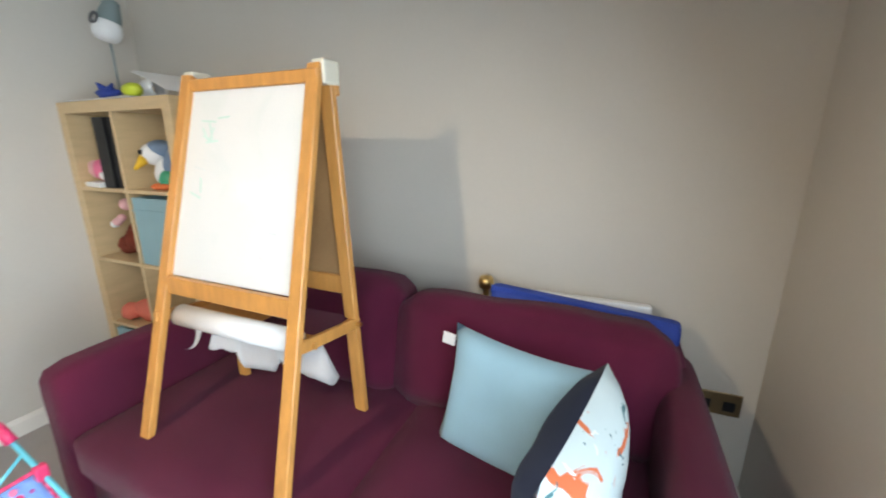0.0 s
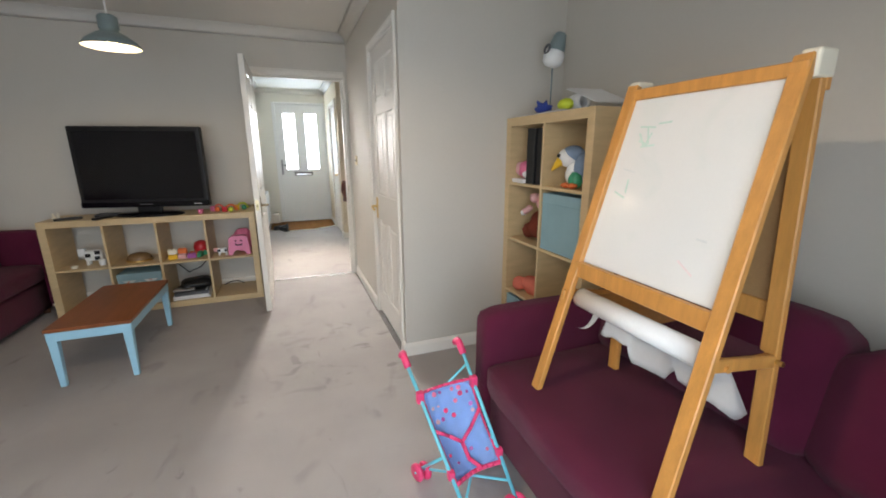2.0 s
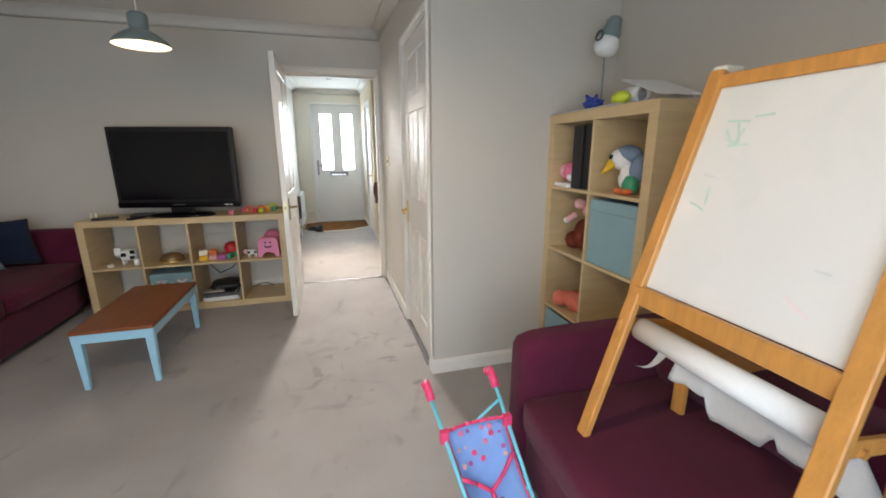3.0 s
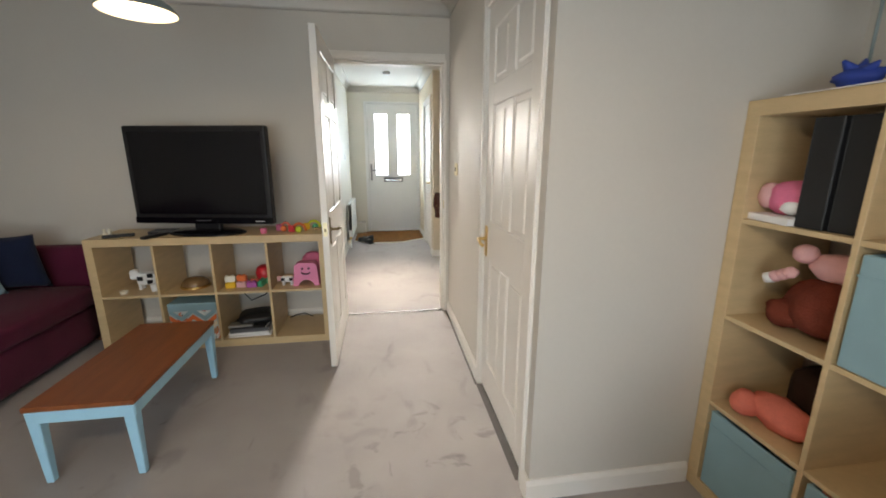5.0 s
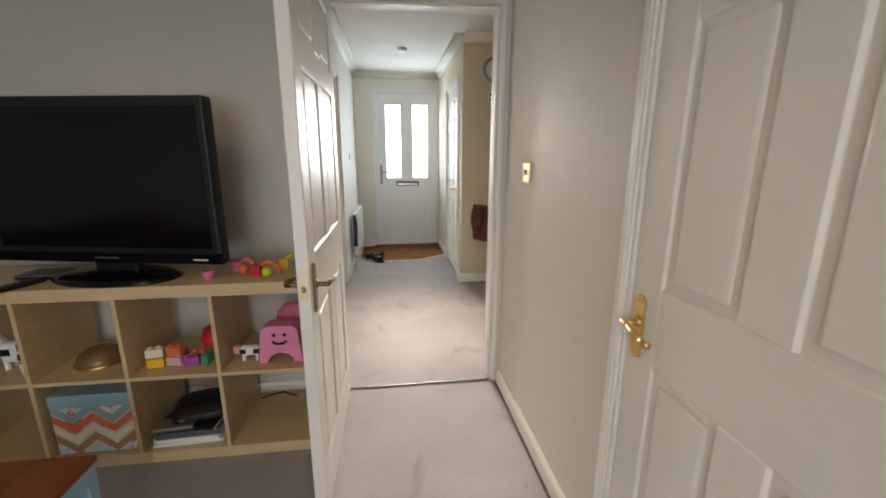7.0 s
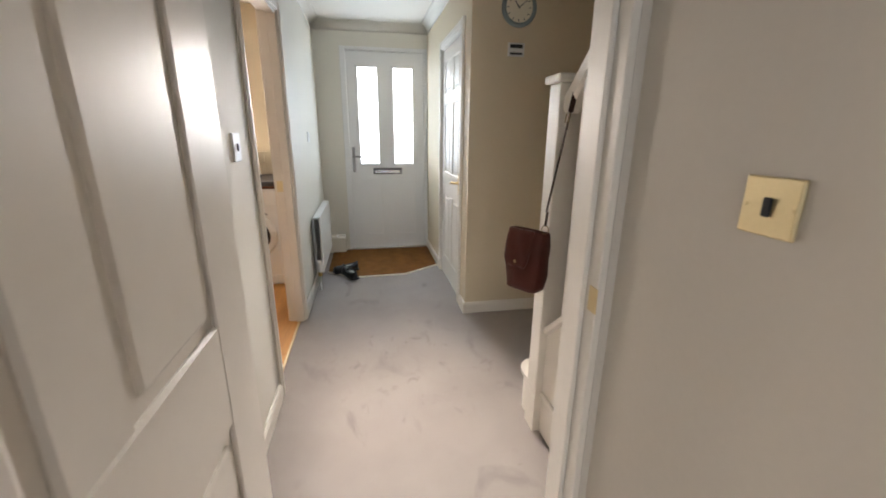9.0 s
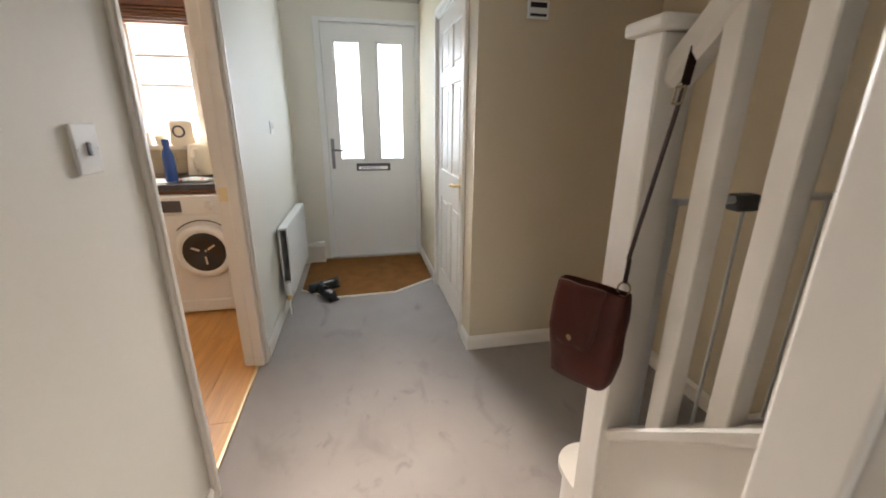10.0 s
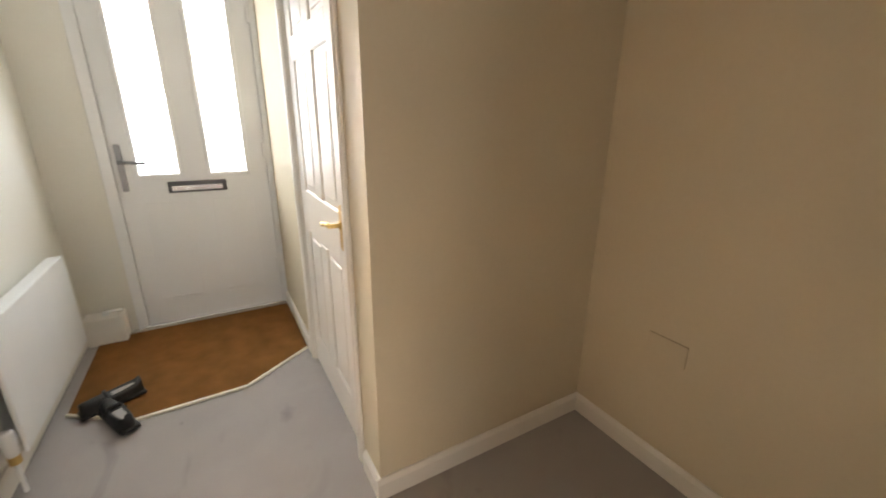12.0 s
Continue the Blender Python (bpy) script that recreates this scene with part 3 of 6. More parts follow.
slot = part("letter_plate", bx(0.045, 0.053, 0.28, 0.60, 0.855, 0.925, 0.004, 2), GREY, d, "dark framed chrome letter plate")
part("flap", bx(0.053, 0.060, 0.30, 0.575, 0.868, 0.898, 0.003), CHROME, slot)
bm = bmesh.new()
box(bm, 0.045, 0.056, 0.058, 0.088, 0.88, 1.15, 0.004, 2)
hd = part("door_handle", bm, NICKEL, d, "dull grey metal lever handle")
part("lever", path_tube(bmesh.new(), [(0.05, 0.073, 1.05), (0.095, 0.073, 1.05), (0.10, 0.11, 1.05), (0.10, 0.20, 1.045)], 0.009, 10), NICKEL, hd, "", True)
for z in (0.25, 1.05, 1.85):
    part("hinge", bx(0.045, 0.066, 0.838, 0.868, z, z + 0.10, 0.004, 2), UPVC, d, "white hinge")
part("threshold", bx(-0.02, 0.075, 0.0, 0.89, 0.0, 0.012, 0.003), CHROME, d, "metal door sill")

# ---- windows ----
def window(name, m, w, h, mullions, bars, label, depth=0.06, fw=0.055):
    """A white window: outer frame, mullions, glazing bars and one pane per light. Local x across, y through, z up."""
    top = thing(name, m, label, "window", "", "structure")
    bm = bmesh.new()
    for x0, x1, z0, z1 in ((0, fw, 0, h), (w - fw, w, 0, h), (fw, w - fw, 0, fw), (fw, w - fw, h - fw, h)):
        box(bm, x0, x1, 0, depth, z0, z1, 0.006)
    part("window_frame", bm, UPVC, top)
    xs = [fw] + list(mullions) + [w - fw]
    for x in mullions:
        part("mullion", bx(x - 0.035, x + 0.035, -0.006, depth + 0.006, fw, h - fw, 0.008, 2), UPVC, top)
    for a, b in zip(xs, xs[1:]):
        for z in bars:
            part("glazing_bar", bx(a, b, 0.015, depth - 0.015, z - 0.012, z + 0.012, 0.003), UPVC, top)
        p = part("pane", bx(a, b, depth / 2 - 0.002, depth / 2 + 0.002, fw, h - fw), CLEAR, top)
        p.visible_shadow = False
    return top


window("window_1", Matrix.Translation((X_E + 0.09, -1.90, 0.0)) @ FR, 2.26, 2.1, (1.13,), (), "white glazed patio door")
w = window("window_2", Matrix.Translation((X_KF - 0.03, -2.18, 1.13)) @ FR, 0.98, 0.87, (0.54,), (0.22, 0.42, 0.62), "white kitchen window with glazing bars")
part("window_sill", bx(-0.03, 1.01, -0.17, -0.03, -0.03, 0.0, 0.006, 2), GLOSS, w, "white window board")

# ---- living room ----
def shelf_unit(name, m, cols, rows, label, cell=0.335, outer=0.05, inner=0.016, depth=0.385):
    """An open cube shelf: thick outer boards, thin inner ones. Local x across, front at y = 0, z up."""
    top = thing(name, m, label, "shelf unit")
    w, h = 2 * outer + cols * cell + (cols - 1) * inner, 2 * outer + rows * cell + (rows - 1) * inner
    part("top_panel", bx(0, w, 0, depth, h - outer, h, 0.0015), BIRCH, top)
    part("bottom_panel", bx(0, w, 0, depth, 0, outer, 0.0015), BIRCH, top)
    for x in (0, w - outer):
        part("side_panel", bx(x, x + outer, 0.0005, depth - 0.0005, outer, h - outer, 0.001), BIRCH, top)
    for i in range(1, cols):
        x = outer + i * cell + (i - 1) * inner
        part("divider", bx(x, x + inner, 0.002, depth - 0.002, outer, h - outer, 0.001), BIRCH, top)
    for j in range(1, rows):
        z = outer + j * cell + (j - 1) * inner
        for i in range(cols):
            x = outer + i * (cell + inner)
            part("shelf", bx(x, x + cell, 0.003, depth - 0.003, z, z + inner, 0.001), BIRCH, top)
    return top


def cell_at(c, r):
    """The lower left corner of a cell, local to its shelf unit."""
    return 0.05 + c * 0.351, 0.05 + r * 0.351


TVU = pose(-3.94, -2.0, 0, 0, 0, 90)
BKS = pose(-2.417, 1.10, 0)
shelf_unit("tv_shelf_unit", TVU, 4, 2, "birch veneer cube shelf unit under the television")
shelf_unit("bookshelf", BKS, 2, 4, "tall birch veneer cube shelf full of toys")

# television, turned a little to the far sofa
tv = thing("television", pose(-4.088, -1.308, 0.786, 0, 0, 79), "black flat television on an oval foot", "television")
bm = bmesh.new()
lathe(bm, [(0.255, 0.0), (0.26, 0.008), (0.225, 0.022), (0.06, 0.032), (0.0, 0.032)], 40, Matrix.Diagonal((1.0, 0.55, 1, 1)))
part("foot", bm, BLACKGLOSS, tv, "gloss black oval foot", True)
part("neck", bx(-0.09, 0.09, -0.005, 0.035, 0.02, 0.12, 0.008, 2), BLACK, tv)
bm = bx(-0.475, 0.475, -0.03, 0.028, 0.068, 0.708, 0.012, 3)
box(bm, -0.36, 0.36, 0.026, 0.08, 0.14, 0.62, 0.02, 2)
part("body", bm, BLACK, tv)
part("screen", bx(-0.44, 0.44, -0.034, -0.029, 0.135, 0.67), BLACKGLOSS, tv, "dark switched-off screen")
part("bezel_strip", bx(-0.475, 0.475, -0.036, -0.028, 0.072, 0.115, 0.004), BLACKGLOSS, tv)
part("badge", bx(0.36, 0.42, -0.0375, -0.035, 0.088, 0.093), WHITE, tv, "small pale badge")
part("badge", bx(-0.05, 0.05, -0.0375, -0.035, 0.09, 0.096), GREY, tv)


def remote(m, label):
    r = thing("remote_control", m, label, "remote control", "remote controls")
    part("body", bx(-0.022, 0.022, -0.085, 0.085, 0, 0.018, 0.006, 2), BLACK, r)
    for i in range(5):
        for j in range(3):
            part("button", bx(-0.014 + j * 0.011, -0.008 + j * 0.011, -0.05 + i * 0.022, -0.04 + i * 0.022, 0.018, 0.0205), GREY, r)


remote(pose(-4.02, -1.83, 0.786, 0, 0, 25), "black remote control lying on the shelf unit")
remote(pose(-3.985, -1.60, 0.786, 0, 0, 70), "black remote control beside the television foot")
b = thing("media_box", pose(-4.14, -1.60, 0.786, 0, 0, 90), "small grey media box beside the television foot", "media box")
part("body", bx(-0.09, 0.06, -0.06, 0.06, 0, 0.02, 0.005, 2), GREY, b)
part("front_strip", bx(-0.08, 0.05, -0.061, -0.059, 0.006, 0.014), BLACK, b)
for y in (-1.93, -1.90):
    f = thing("figurine", pose(-4.05, y, 0.786), "small cream wooden figure on the shelf unit", "figurine", "figures on the shelf unit")
    part("body", lathe(bmesh.new(), [(0.011, 0), (0.012, 0.02), (0.007, 0.03), (0.010, 0.04), (0.006, 0.05), (0, 0.052)], 14), SHADEIN, f, "", True)


def lever_toy(m, mat, mat2, mat3):
    """A small stacking toy: wooden blocks and an arch."""
    t = thing("toy_blocks", m, "colourful plastic toy pieces on the shelf unit", "toy", "toys on the shelf unit")
    part("arch", path_tube(bmesh.new(), [(0.045 * math.cos(a), 0, 0.008 + 0.05 * math.sin(a)) for a in [k * math.pi / 8 for k in range(9)]], 0.009, 8), mat, t, "", True)
    part("block", bx(-0.07, -0.03, -0.025, 0.015, 0, 0.045, 0.005, 2), mat2, t)
    part("ball", lathe(bmesh.new(), [(0.0, 0.0)] + [(0.022 * math.sin(k * math.pi / 8), 0.022 - 0.022 * math.cos(k * math.pi / 8)) for k in range(1, 8)] + [(0, 0.044)], 14, Matrix.Translation((0.005, -0.03, 0))), mat3, t, "", True)


lever_toy(pose(-4.05, -0.70, 0.786, 0, 0, 80), ORANGE, RED, LIME)
lever_toy(pose(-4.10, -0.80, 0.786, 0, 0, 60), CORAL, PINK, ORANGE)
lever_toy(pose(-4.16, -0.62, 0.786, 0, 0, 110), LIME, YELLOW, GREEN)
c = thing("cup", pose(-4.02, -0.93, 0.786), "small pink toy cup on the shelf unit", "cup")
part("body", lathe(bmesh.new(), [(0.018, 0), (0.024, 0.035), (0.021, 0.035), (0.016, 0.004), (0, 0.004)], 18), PINK, c, "", True)


def in_tv(c, r, x, y):
    cx, cz = cell_at(c, r)
    return TVU @ Matrix.Translation((cx + x, y, cz + 0.001))


# top row of cells: toy cow, dome, duplo bricks, pink stool
t = thing("toy_cow", in_tv(0, 1, 0.20, 0.16), "white toy cow with black patches", "toy")
part("body", bx(-0.06, 0.06, -0.03, 0.03, 0.03, 0.12, 0.02, 2), WHITE, t)
part("head", bx(-0.10, -0.045, -0.025, 0.025, 0.07, 0.14, 0.015, 2), WHITE, t)
for x, z in ((-0.03, 0.08), (0.03, 0.055), (0.035, 0.1)):
    part("patch", bx(x - 0.018, x + 0.018, -0.032, -0.028, z - 0.015, z + 0.015, 0.001), BLACK, t)
for x in (-0.04, 0.04):
    for y in (-0.018, 0.018):
        part("leg", tube(bmesh.new(), (x, y, 0), (x, y, 0.05), 0.011, 10), WHITE, t)
for i, (x, z, mt) in enumerate(((0.27, 0.0, WHITE), (0.10, 0.0, SHADEIN))):
    t = thing("toy_cup", in_tv(0, 1, x, 0.10 - 0.04 * i), "small white plastic toy cup", "toy", "small toys in the shelf")
    part("body", lathe(bmesh.new(), [(0.02, 0), (0.026, 0.05 - 0.03 * i), (0.022, 0.05 - 0.03 * i), (0.017, 0.004), (0, 0.004)], 16), mt, t, "", True)
t = thing("dome_toy", in_tv(1, 1, 0.15, 0.17), "brown glossy dome-shaped basket toy", "toy")
part("dome", lathe(bmesh.new(), [(0.085, 0), (0.09, 0.015), (0.082, 0.038), (0.06, 0.058), (0.03, 0.068), (0, 0.07)], 28), GOLD, t, "", True)
part("rim", lathe(bmesh.new(), [(0.094, 0.0), (0.098, 0.008), (0.092, 0.016), (0.08, 0.01)], 28), BRASS, t, "", True)


def brick(m, mat, w=0.064, d=0.032, h=0.038):
    b = thing("toy_brick", m, "chunky plastic building brick in the shelf", "toy brick", "toy bricks in the shelf")
    part("body", bx(-w / 2, w / 2, -d / 2, d / 2, 0, h, 0.002), mat, b)
    for i in range(round(w / 0.032)):
        x = -w / 2 + 0.016 + i * 0.032
        part("stud", tube(bmesh.new(), (x, 0, h), (x, 0, h + 0.008), 0.009, 12), mat, b)


for x, y, z, a, mt in ((0.06, 0.09, 0, 10, YELLOW), (0.06, 0.09, 0.046, 14, SHADEIN), (0.13, 0.10, 0, -8, PALEPINK), (0.135, 0.10, 0.046, -12, ORANGE), (0.20, 0.09, 0, 5, PURPLE),
                       (0.12, 0.16, 0, 20, PINK), (0.205, 0.14, 0.0, 0, CORAL), (0.26, 0.11, 0, 80, GREEN), (0.27, 0.17, 0, 30, GREEN)):
    brick(in_tv(2, 1, x, y) @ pose(0, 0, z, 0, 0, a), mt)
t = thing("toy_apple", in_tv(2, 1, 0.255, 0.22), "round red plastic toy box", "toy")
part("body", lathe(bmesh.new(), [(0.03, 0), (0.055, 0.03), (0.062, 0.07), (0.05, 0.11), (0.02, 0.125), (0, 0.12)], 20), RED, t, "", True)
t = thing("toy_calf", in_tv(3, 1, 0.085, 0.11), "small white toy calf with dark patches", "toy")
part("body", bx(-0.045, 0.045, -0.022, 0.022, 0.02, 0.065, 0.018, 2), WHITE, t)
part("head", bx(-0.07, -0.035, -0.018, 0.018, 0.03, 0.068, 0.012, 2), PALEPINK, t, "pale pink muzzle")
for x in (-0.025, 0.03):
    part("patch", bx(x - 0.012, x + 0.012, -0.024, -0.02, 0.035, 0.055), BLACK, t)
    for y in (-0.012, 0.012):
        part("leg", tube(bmesh.new(), (x, y, 0), (x, y, 0.03), 0.008, 8), WHITE, t)
t = thing("toy_stool", in_tv(3, 1, 0.225, 0.10), "pink plastic arched toy stool with a dark face", "toy stool")
bm = bmesh.new()
edge = [(-0.09, 0.0), (-0.076, 0.15), (-0.05, 0.168), (0.05, 0.168), (0.076, 0.15), (0.09, 0.0), (0.055, 0.0)]
edge += [(0.055 * math.cos(radians(a)), 0.045 * math.sin(radians(a))) for a in range(20, 180, 20)] + [(-0.055, 0.0)]
front = [bm.verts.new((x, -0.04, z)) for x, z in edge]
back = [bm.verts.new((x, 0.04, z)) for x, z in edge]
bm.faces.new(front)
bm.faces.new(back)
for k in range(len(edge)):
    n = (k + 1) % len(edge)
    bm.faces.new((front[k], front[n], back[n], back[k]))
part("body", bm, STOOLPINK, t)
for x in (-0.022, 0.022):
    part("eye", tube(bmesh.new(), (x, -0.042, 0.128), (x, -0.038, 0.128), 0.008, 12), BLACK, t)
part("mouth", path_tube(bmesh.new(), [(-0.03, -0.041, 0.10), (-0.015, -0.041, 0.088), (0.015, -0.041, 0.088), (0.03, -0.041, 0.10)], 0.005, 6), BLACK, t)
t = thing("soft_toy", in_tv(3, 1, 0.25, 0.24), "pink soft toy behind the stool", "soft toy")
part("body", soft_box(bmesh.new(), -0.07, 0.07, -0.05, 0.05, 0, 0.20, 0.05, 0.01, 6, 4), PINK, t, "", True)
# bottom row: adapter, patterned box, books and a games machine, cable
t = thing("power_adapter", in_tv(0, 0, 0.28, 0.26), "white plug-in power adapter box", "adapter")
part("body", bx(-0.05, 0.05, -0.03, 0.03, 0, 0.13, 0.006, 2), WHITE, t)
t = thing("fabric_box", in_tv(1, 0, 0.1675, 0.03), "fabric storage box with a zigzag pattern", "storage box")
part("body", bx(-0.155, 0.155, 0, 0.30, 0, 0.27, 0.006, 2), PRINT, t)
part("band", bx(-0.156, 0.156, -0.003, 0.30, 0.215, 0.272, 0.004), BOXBLUE, t, "light blue top band")
for r, mt in enumerate((TAN, SHADEIN, ORANGE, BOXBLUE)):
    for k in range(4):
        x = -0.15 + 0.075 * k
        s = 1 if k % 2 else -1
        bm = bmesh.new()
        z = 0.035 + 0.046 * r
        vs = [bm.verts.new(q) for q in ((x, -0.002, z - s * 0.03), (x + 0.075, -0.002, z + s * 0.03), (x + 0.075, -0.002, z + 0.034 + s * 0.03), (x, -0.002, z + 0.034 - s * 0.03))]
        f = bm.faces.new(vs)
        r2 = bmesh.ops.extrude_face_region(bm, geom=[f])
        bmesh.ops.translate(bm, vec=(0, -0.0015, 0), verts=[v for v in r2["geom"] if isinstance(v, bmesh.types.BMVert)])
        part("zigzag", bm, mt, t)
for i, (w, d2, z, h, mt, a) in enumerate(((0.28, 0.22, 0.0, 0.012, PAPER, 3), (0.27, 0.21, 0.012, 0.02, WHITE, -2), (0.26, 0.21, 0.032, 0.03, GREY, 4), (0.25, 0.2, 0.062, 0.014, BLACK, -5))):
    t = thing("book", in_tv(2, 0, 0.16, 0.14) @ pose(0, 0, z, 0, 0, a), "flat book in a stack on the shelf", "book", "stack in the shelf")
    part("cover", bx(-w / 2, w / 2, -d2 / 2, d2 / 2, 0, h, 0.002), mt, t)
    part("pages", bx(-w / 2 + 0.004, w / 2 + 0.0015, -d2 / 2 + 0.003, d2 / 2 - 0.003, h * 0.2, h * 0.8), PAPER, t)
t = thing("games_machine", in_tv(2, 0, 0.19, 0.16) @ pose(0, 0, 0.077, 0, 0, 12), "black curved games machine on the books", "games machine")
part("body", soft_box(bmesh.new(), -0.11, 0.12, -0.09, 0.09, 0, 0.06, 0.025, 0.016, 8, 2), BLACK, t, "", True)
part("drive", bx(-0.08, 0.05, -0.099, -0.088, 0.02, 0.034, 0.002), GREY, t)
t = thing("cardboard_sleeve", in_tv(2, 0, 0.11, 0.07) @ pose(0, 0, 0.077, 0, 0, 5), "grey plastic case lying on the books", "case")
part("body", bx(-0.08, 0.08, -0.05, 0.03, 0, 0.016, 0.003), SILVER, t)
for cc, rr, pts in ((0, 1, ((0.24, 0.34, 0.33), (0.25, 0.35, 0.2), (0.23, 0.34, 0.1), (0.26, 0.33, 0.0))), (3, 0, ((0.02, 0.35, 0.0), (0.08, 0.33, 0.03), (0.14, 0.34, 0.035), (0.2, 0.35, 0.0))),
                    (2, 0, ((0.02, 0.36, 0.25), (0.10, 0.35, 0.16), (0.2, 0.36, 0.2), (0.3, 0.36, 0.3)))):
    cx, cz = cell_at(cc, rr)
    t = thing("cable", TVU @ Matrix.Translation((cx, 0, cz)), "thin dark cable behind the shelf unit", "cable", "cables behind the shelf unit")
    part("lead", path_tube(bmesh.new(), pts, 0.004, 6), BLACK if cc else WHITE, t, "", True)

# coffee table
t = thing("coffee_table", pose(-3.155, -1.325, 0), "low table with stained top and pale blue legs", "coffee table")
part("tabletop", bx(-0.40, 0.40, -0.20, 0.20, 0.338, 0.36, 0.004, 2), CHERRY, t, "red-brown stained wooden top")
for y0, y1, x0, x1 in ((-0.197, -0.172, -0.39, 0.39), (0.172, 0.197, -0.39, 0.39), (-0.172, 0.172, -0.395, -0.37), (-0.172, 0.172, 0.37, 0.395)):
    part("apron", bx(x0, x1, y0, y1, 0.285, 0.338, 0.002), SKYBLUE, t)
for sx in (-1, 1):
    for sy in (-1, 1):
        bm = bmesh.new()
        a = bmesh.ops.create_cone(bm, cap_ends=True, segments=4, radius1=0.020, radius2=0.033, depth=0.33, matrix=pose(0, 0, 0, 0, 0, 45))["verts"]
        bmesh.ops.translate(bm, vec=(sx * 0.372, sy * 0.172, 0.168), verts=a)
        bmesh.ops.bevel(bm, geom=bm.edges[:], offset=0.003, segments=1, affect="EDGES")
        part("leg", bm, SKYBLUE, t)


def stuffed(name, m, w, h, th, mat, label, mat2=None, seed=0, group=""):
    """A cushion standing on its lower edge; with mat2 its two covers differ."""
    t = thing(name, m, label, "cushion", group)
    up = Matrix.Translation((0, 0, h / 2))
    if mat2 is None:
        part("cover", pillow(bmesh.new(), w, h, th, seed=seed, m=up), mat, t, "", True)
    else:
        part("front_cover", pillow(bmesh.new(), w, h, th, seed=seed, m=up, halves=(True, False)), mat, t, "", True)
        part("back_cover", pillow(bmesh.new(), w, h, th, seed=seed, m=up, halves=(False, True)), mat2, t, "", True)
    return t


# sofa by the north wall
s = thing("sofa", pose(-0.645, 0.5, 0), "maroon fabric two-seat sofa with loose back cushions", "sofa", "maroon sofas")
part("base", soft_box(bmesh.new(), -0.93, 0.93, 0.03, 0.90, 0.06, 0.30, 0.03, 0.004, 8), MAROON, s, "", True)
part("seat_cushion", soft_box(bmesh.new(), -0.84, 0.08, 0.0, 0.74, 0.29, 0.425, 0.035, 0.018, 14, 1), MAROON, s, "", True)
part("seat_cushion", soft_box(bmesh.new(), 0.083, 0.815, 0.0, 0.74, 0.29, 0.425, 0.045, 0.018, 14, 2), MAROON, s, "", True)
part("armrest", soft_box(bmesh.new(), -0.97, -0.83, 0.01, 0.90, 0.05, 0.635, 0.05, 0.008, 12, 3), MAROON, s, "", True)
part("armrest", soft_box(bmesh.new(), 0.815, 0.94, 0.01, 0.90, 0.05, 0.64, 0.05, 0.008, 12, 4), MAROON, s, "", True)
part("back_frame", soft_box(bmesh.new(), -0.90, 0.90, 0.74, 0.91, 0.05, 0.70, 0.05, 0.006, 10, 5), MAROON, s, "", True)
lean = pose(0, 0.74, 0.40, -13, 0, 0)
part("back_cushion", soft_box(bmesh.new(), -0.84, -0.02, -0.19, 0.02, -0.02, 0.40, 0.06, 0.03, 14, 6, lean), MAROON, s, "", True)
part("back_cushion", soft_box(bmesh.new(), -0.012, 0.84, -0.19, 0.02, -0.02, 0.36, 0.06, 0.03, 14, 7, lean), MAROON, s, "", True)
for sx in (-0.85, 0.85):
    for y in (0.08, 0.82):
        part("leg", tube(bmesh.new(), (sx, y, 0), (sx, y, 0.07), 0.022, 14), WALNUT, s)

c = stuffed("cushion", pose(-0.225, 0.92, 0.398, -13, 3, -12), 0.43, 0.375, 0.13, LTBLUE, "light blue cotton cushion leaning on the sofa back", seed=2)
part("care_tag", bx(-0.255, -0.21, -0.002, 0.002, 0.30, 0.335, 0.0008), PAPER, c, "small white care label")
c = stuffed("cushion", pose(-0.012, 0.755, 0.402, 0, -6, 76), 0.40, 0.385, 0.17, PRINT, "cushion with animal print and navy back", NAVY, 7)
# rolled blue mat on the sofa back, in front of the radiator
t = thing("rolled_mat", pose(-0.37, 1.335, 0.755), "royal blue foam mat rolled up on the sofa back", "rolled mat")
bm = bmesh.new()
ax = Matrix.Translation((0, 0, 0)) @ Vector((0.60, 0.03, -0.06)).to_track_quat("Z", "Y").to_matrix().to_4x4()
lathe(bm, [(0.014, 0.0), (0.05, 0.0), (0.054, 0.02), (0.054, 0.585), (0.05, 0.605), (0.014, 0.605)], 28, ax)
part("roll", bm, ROYAL, t, "", True)
bm = bmesh.new()
bar(bm, (0.0, -0.03, 0.042), (0.60, 0.0, -0.018), 0.01, 0.03, 0.003)
part("loose_edge", bm, ROYAL, t)


def radiator(name, m, w, h, label, cat="radiator", proud=0.06):
    """A pressed steel panel radiator on brackets. Local x along the wall, y towards the wall."""
    t = thing(name, m, label, cat)
    bm = bmesh.new()
    box(bm, 0, w, 0, 0.014, 0, h, 0.006, 2)
    part("front_panel", bm, WHITE, t)
    part("top_grille", bx(0.002, w - 0.002, 0.014, proud - 0.008, h - 0.02, h - 0.004, 0.002), WHITE, t)
    part("back_panel", bx(0.01, w - 0.01, proud - 0.016, proud - 0.006, 0.01, h - 0.01, 0.003), WHITE, t)
    for x in (0.12, w - 0.12):
        part("bracket", bx(x - 0.02, x + 0.02, proud - 0.006, proud + 0.03, 0.05, h - 0.05), WHITE, t)
    return t


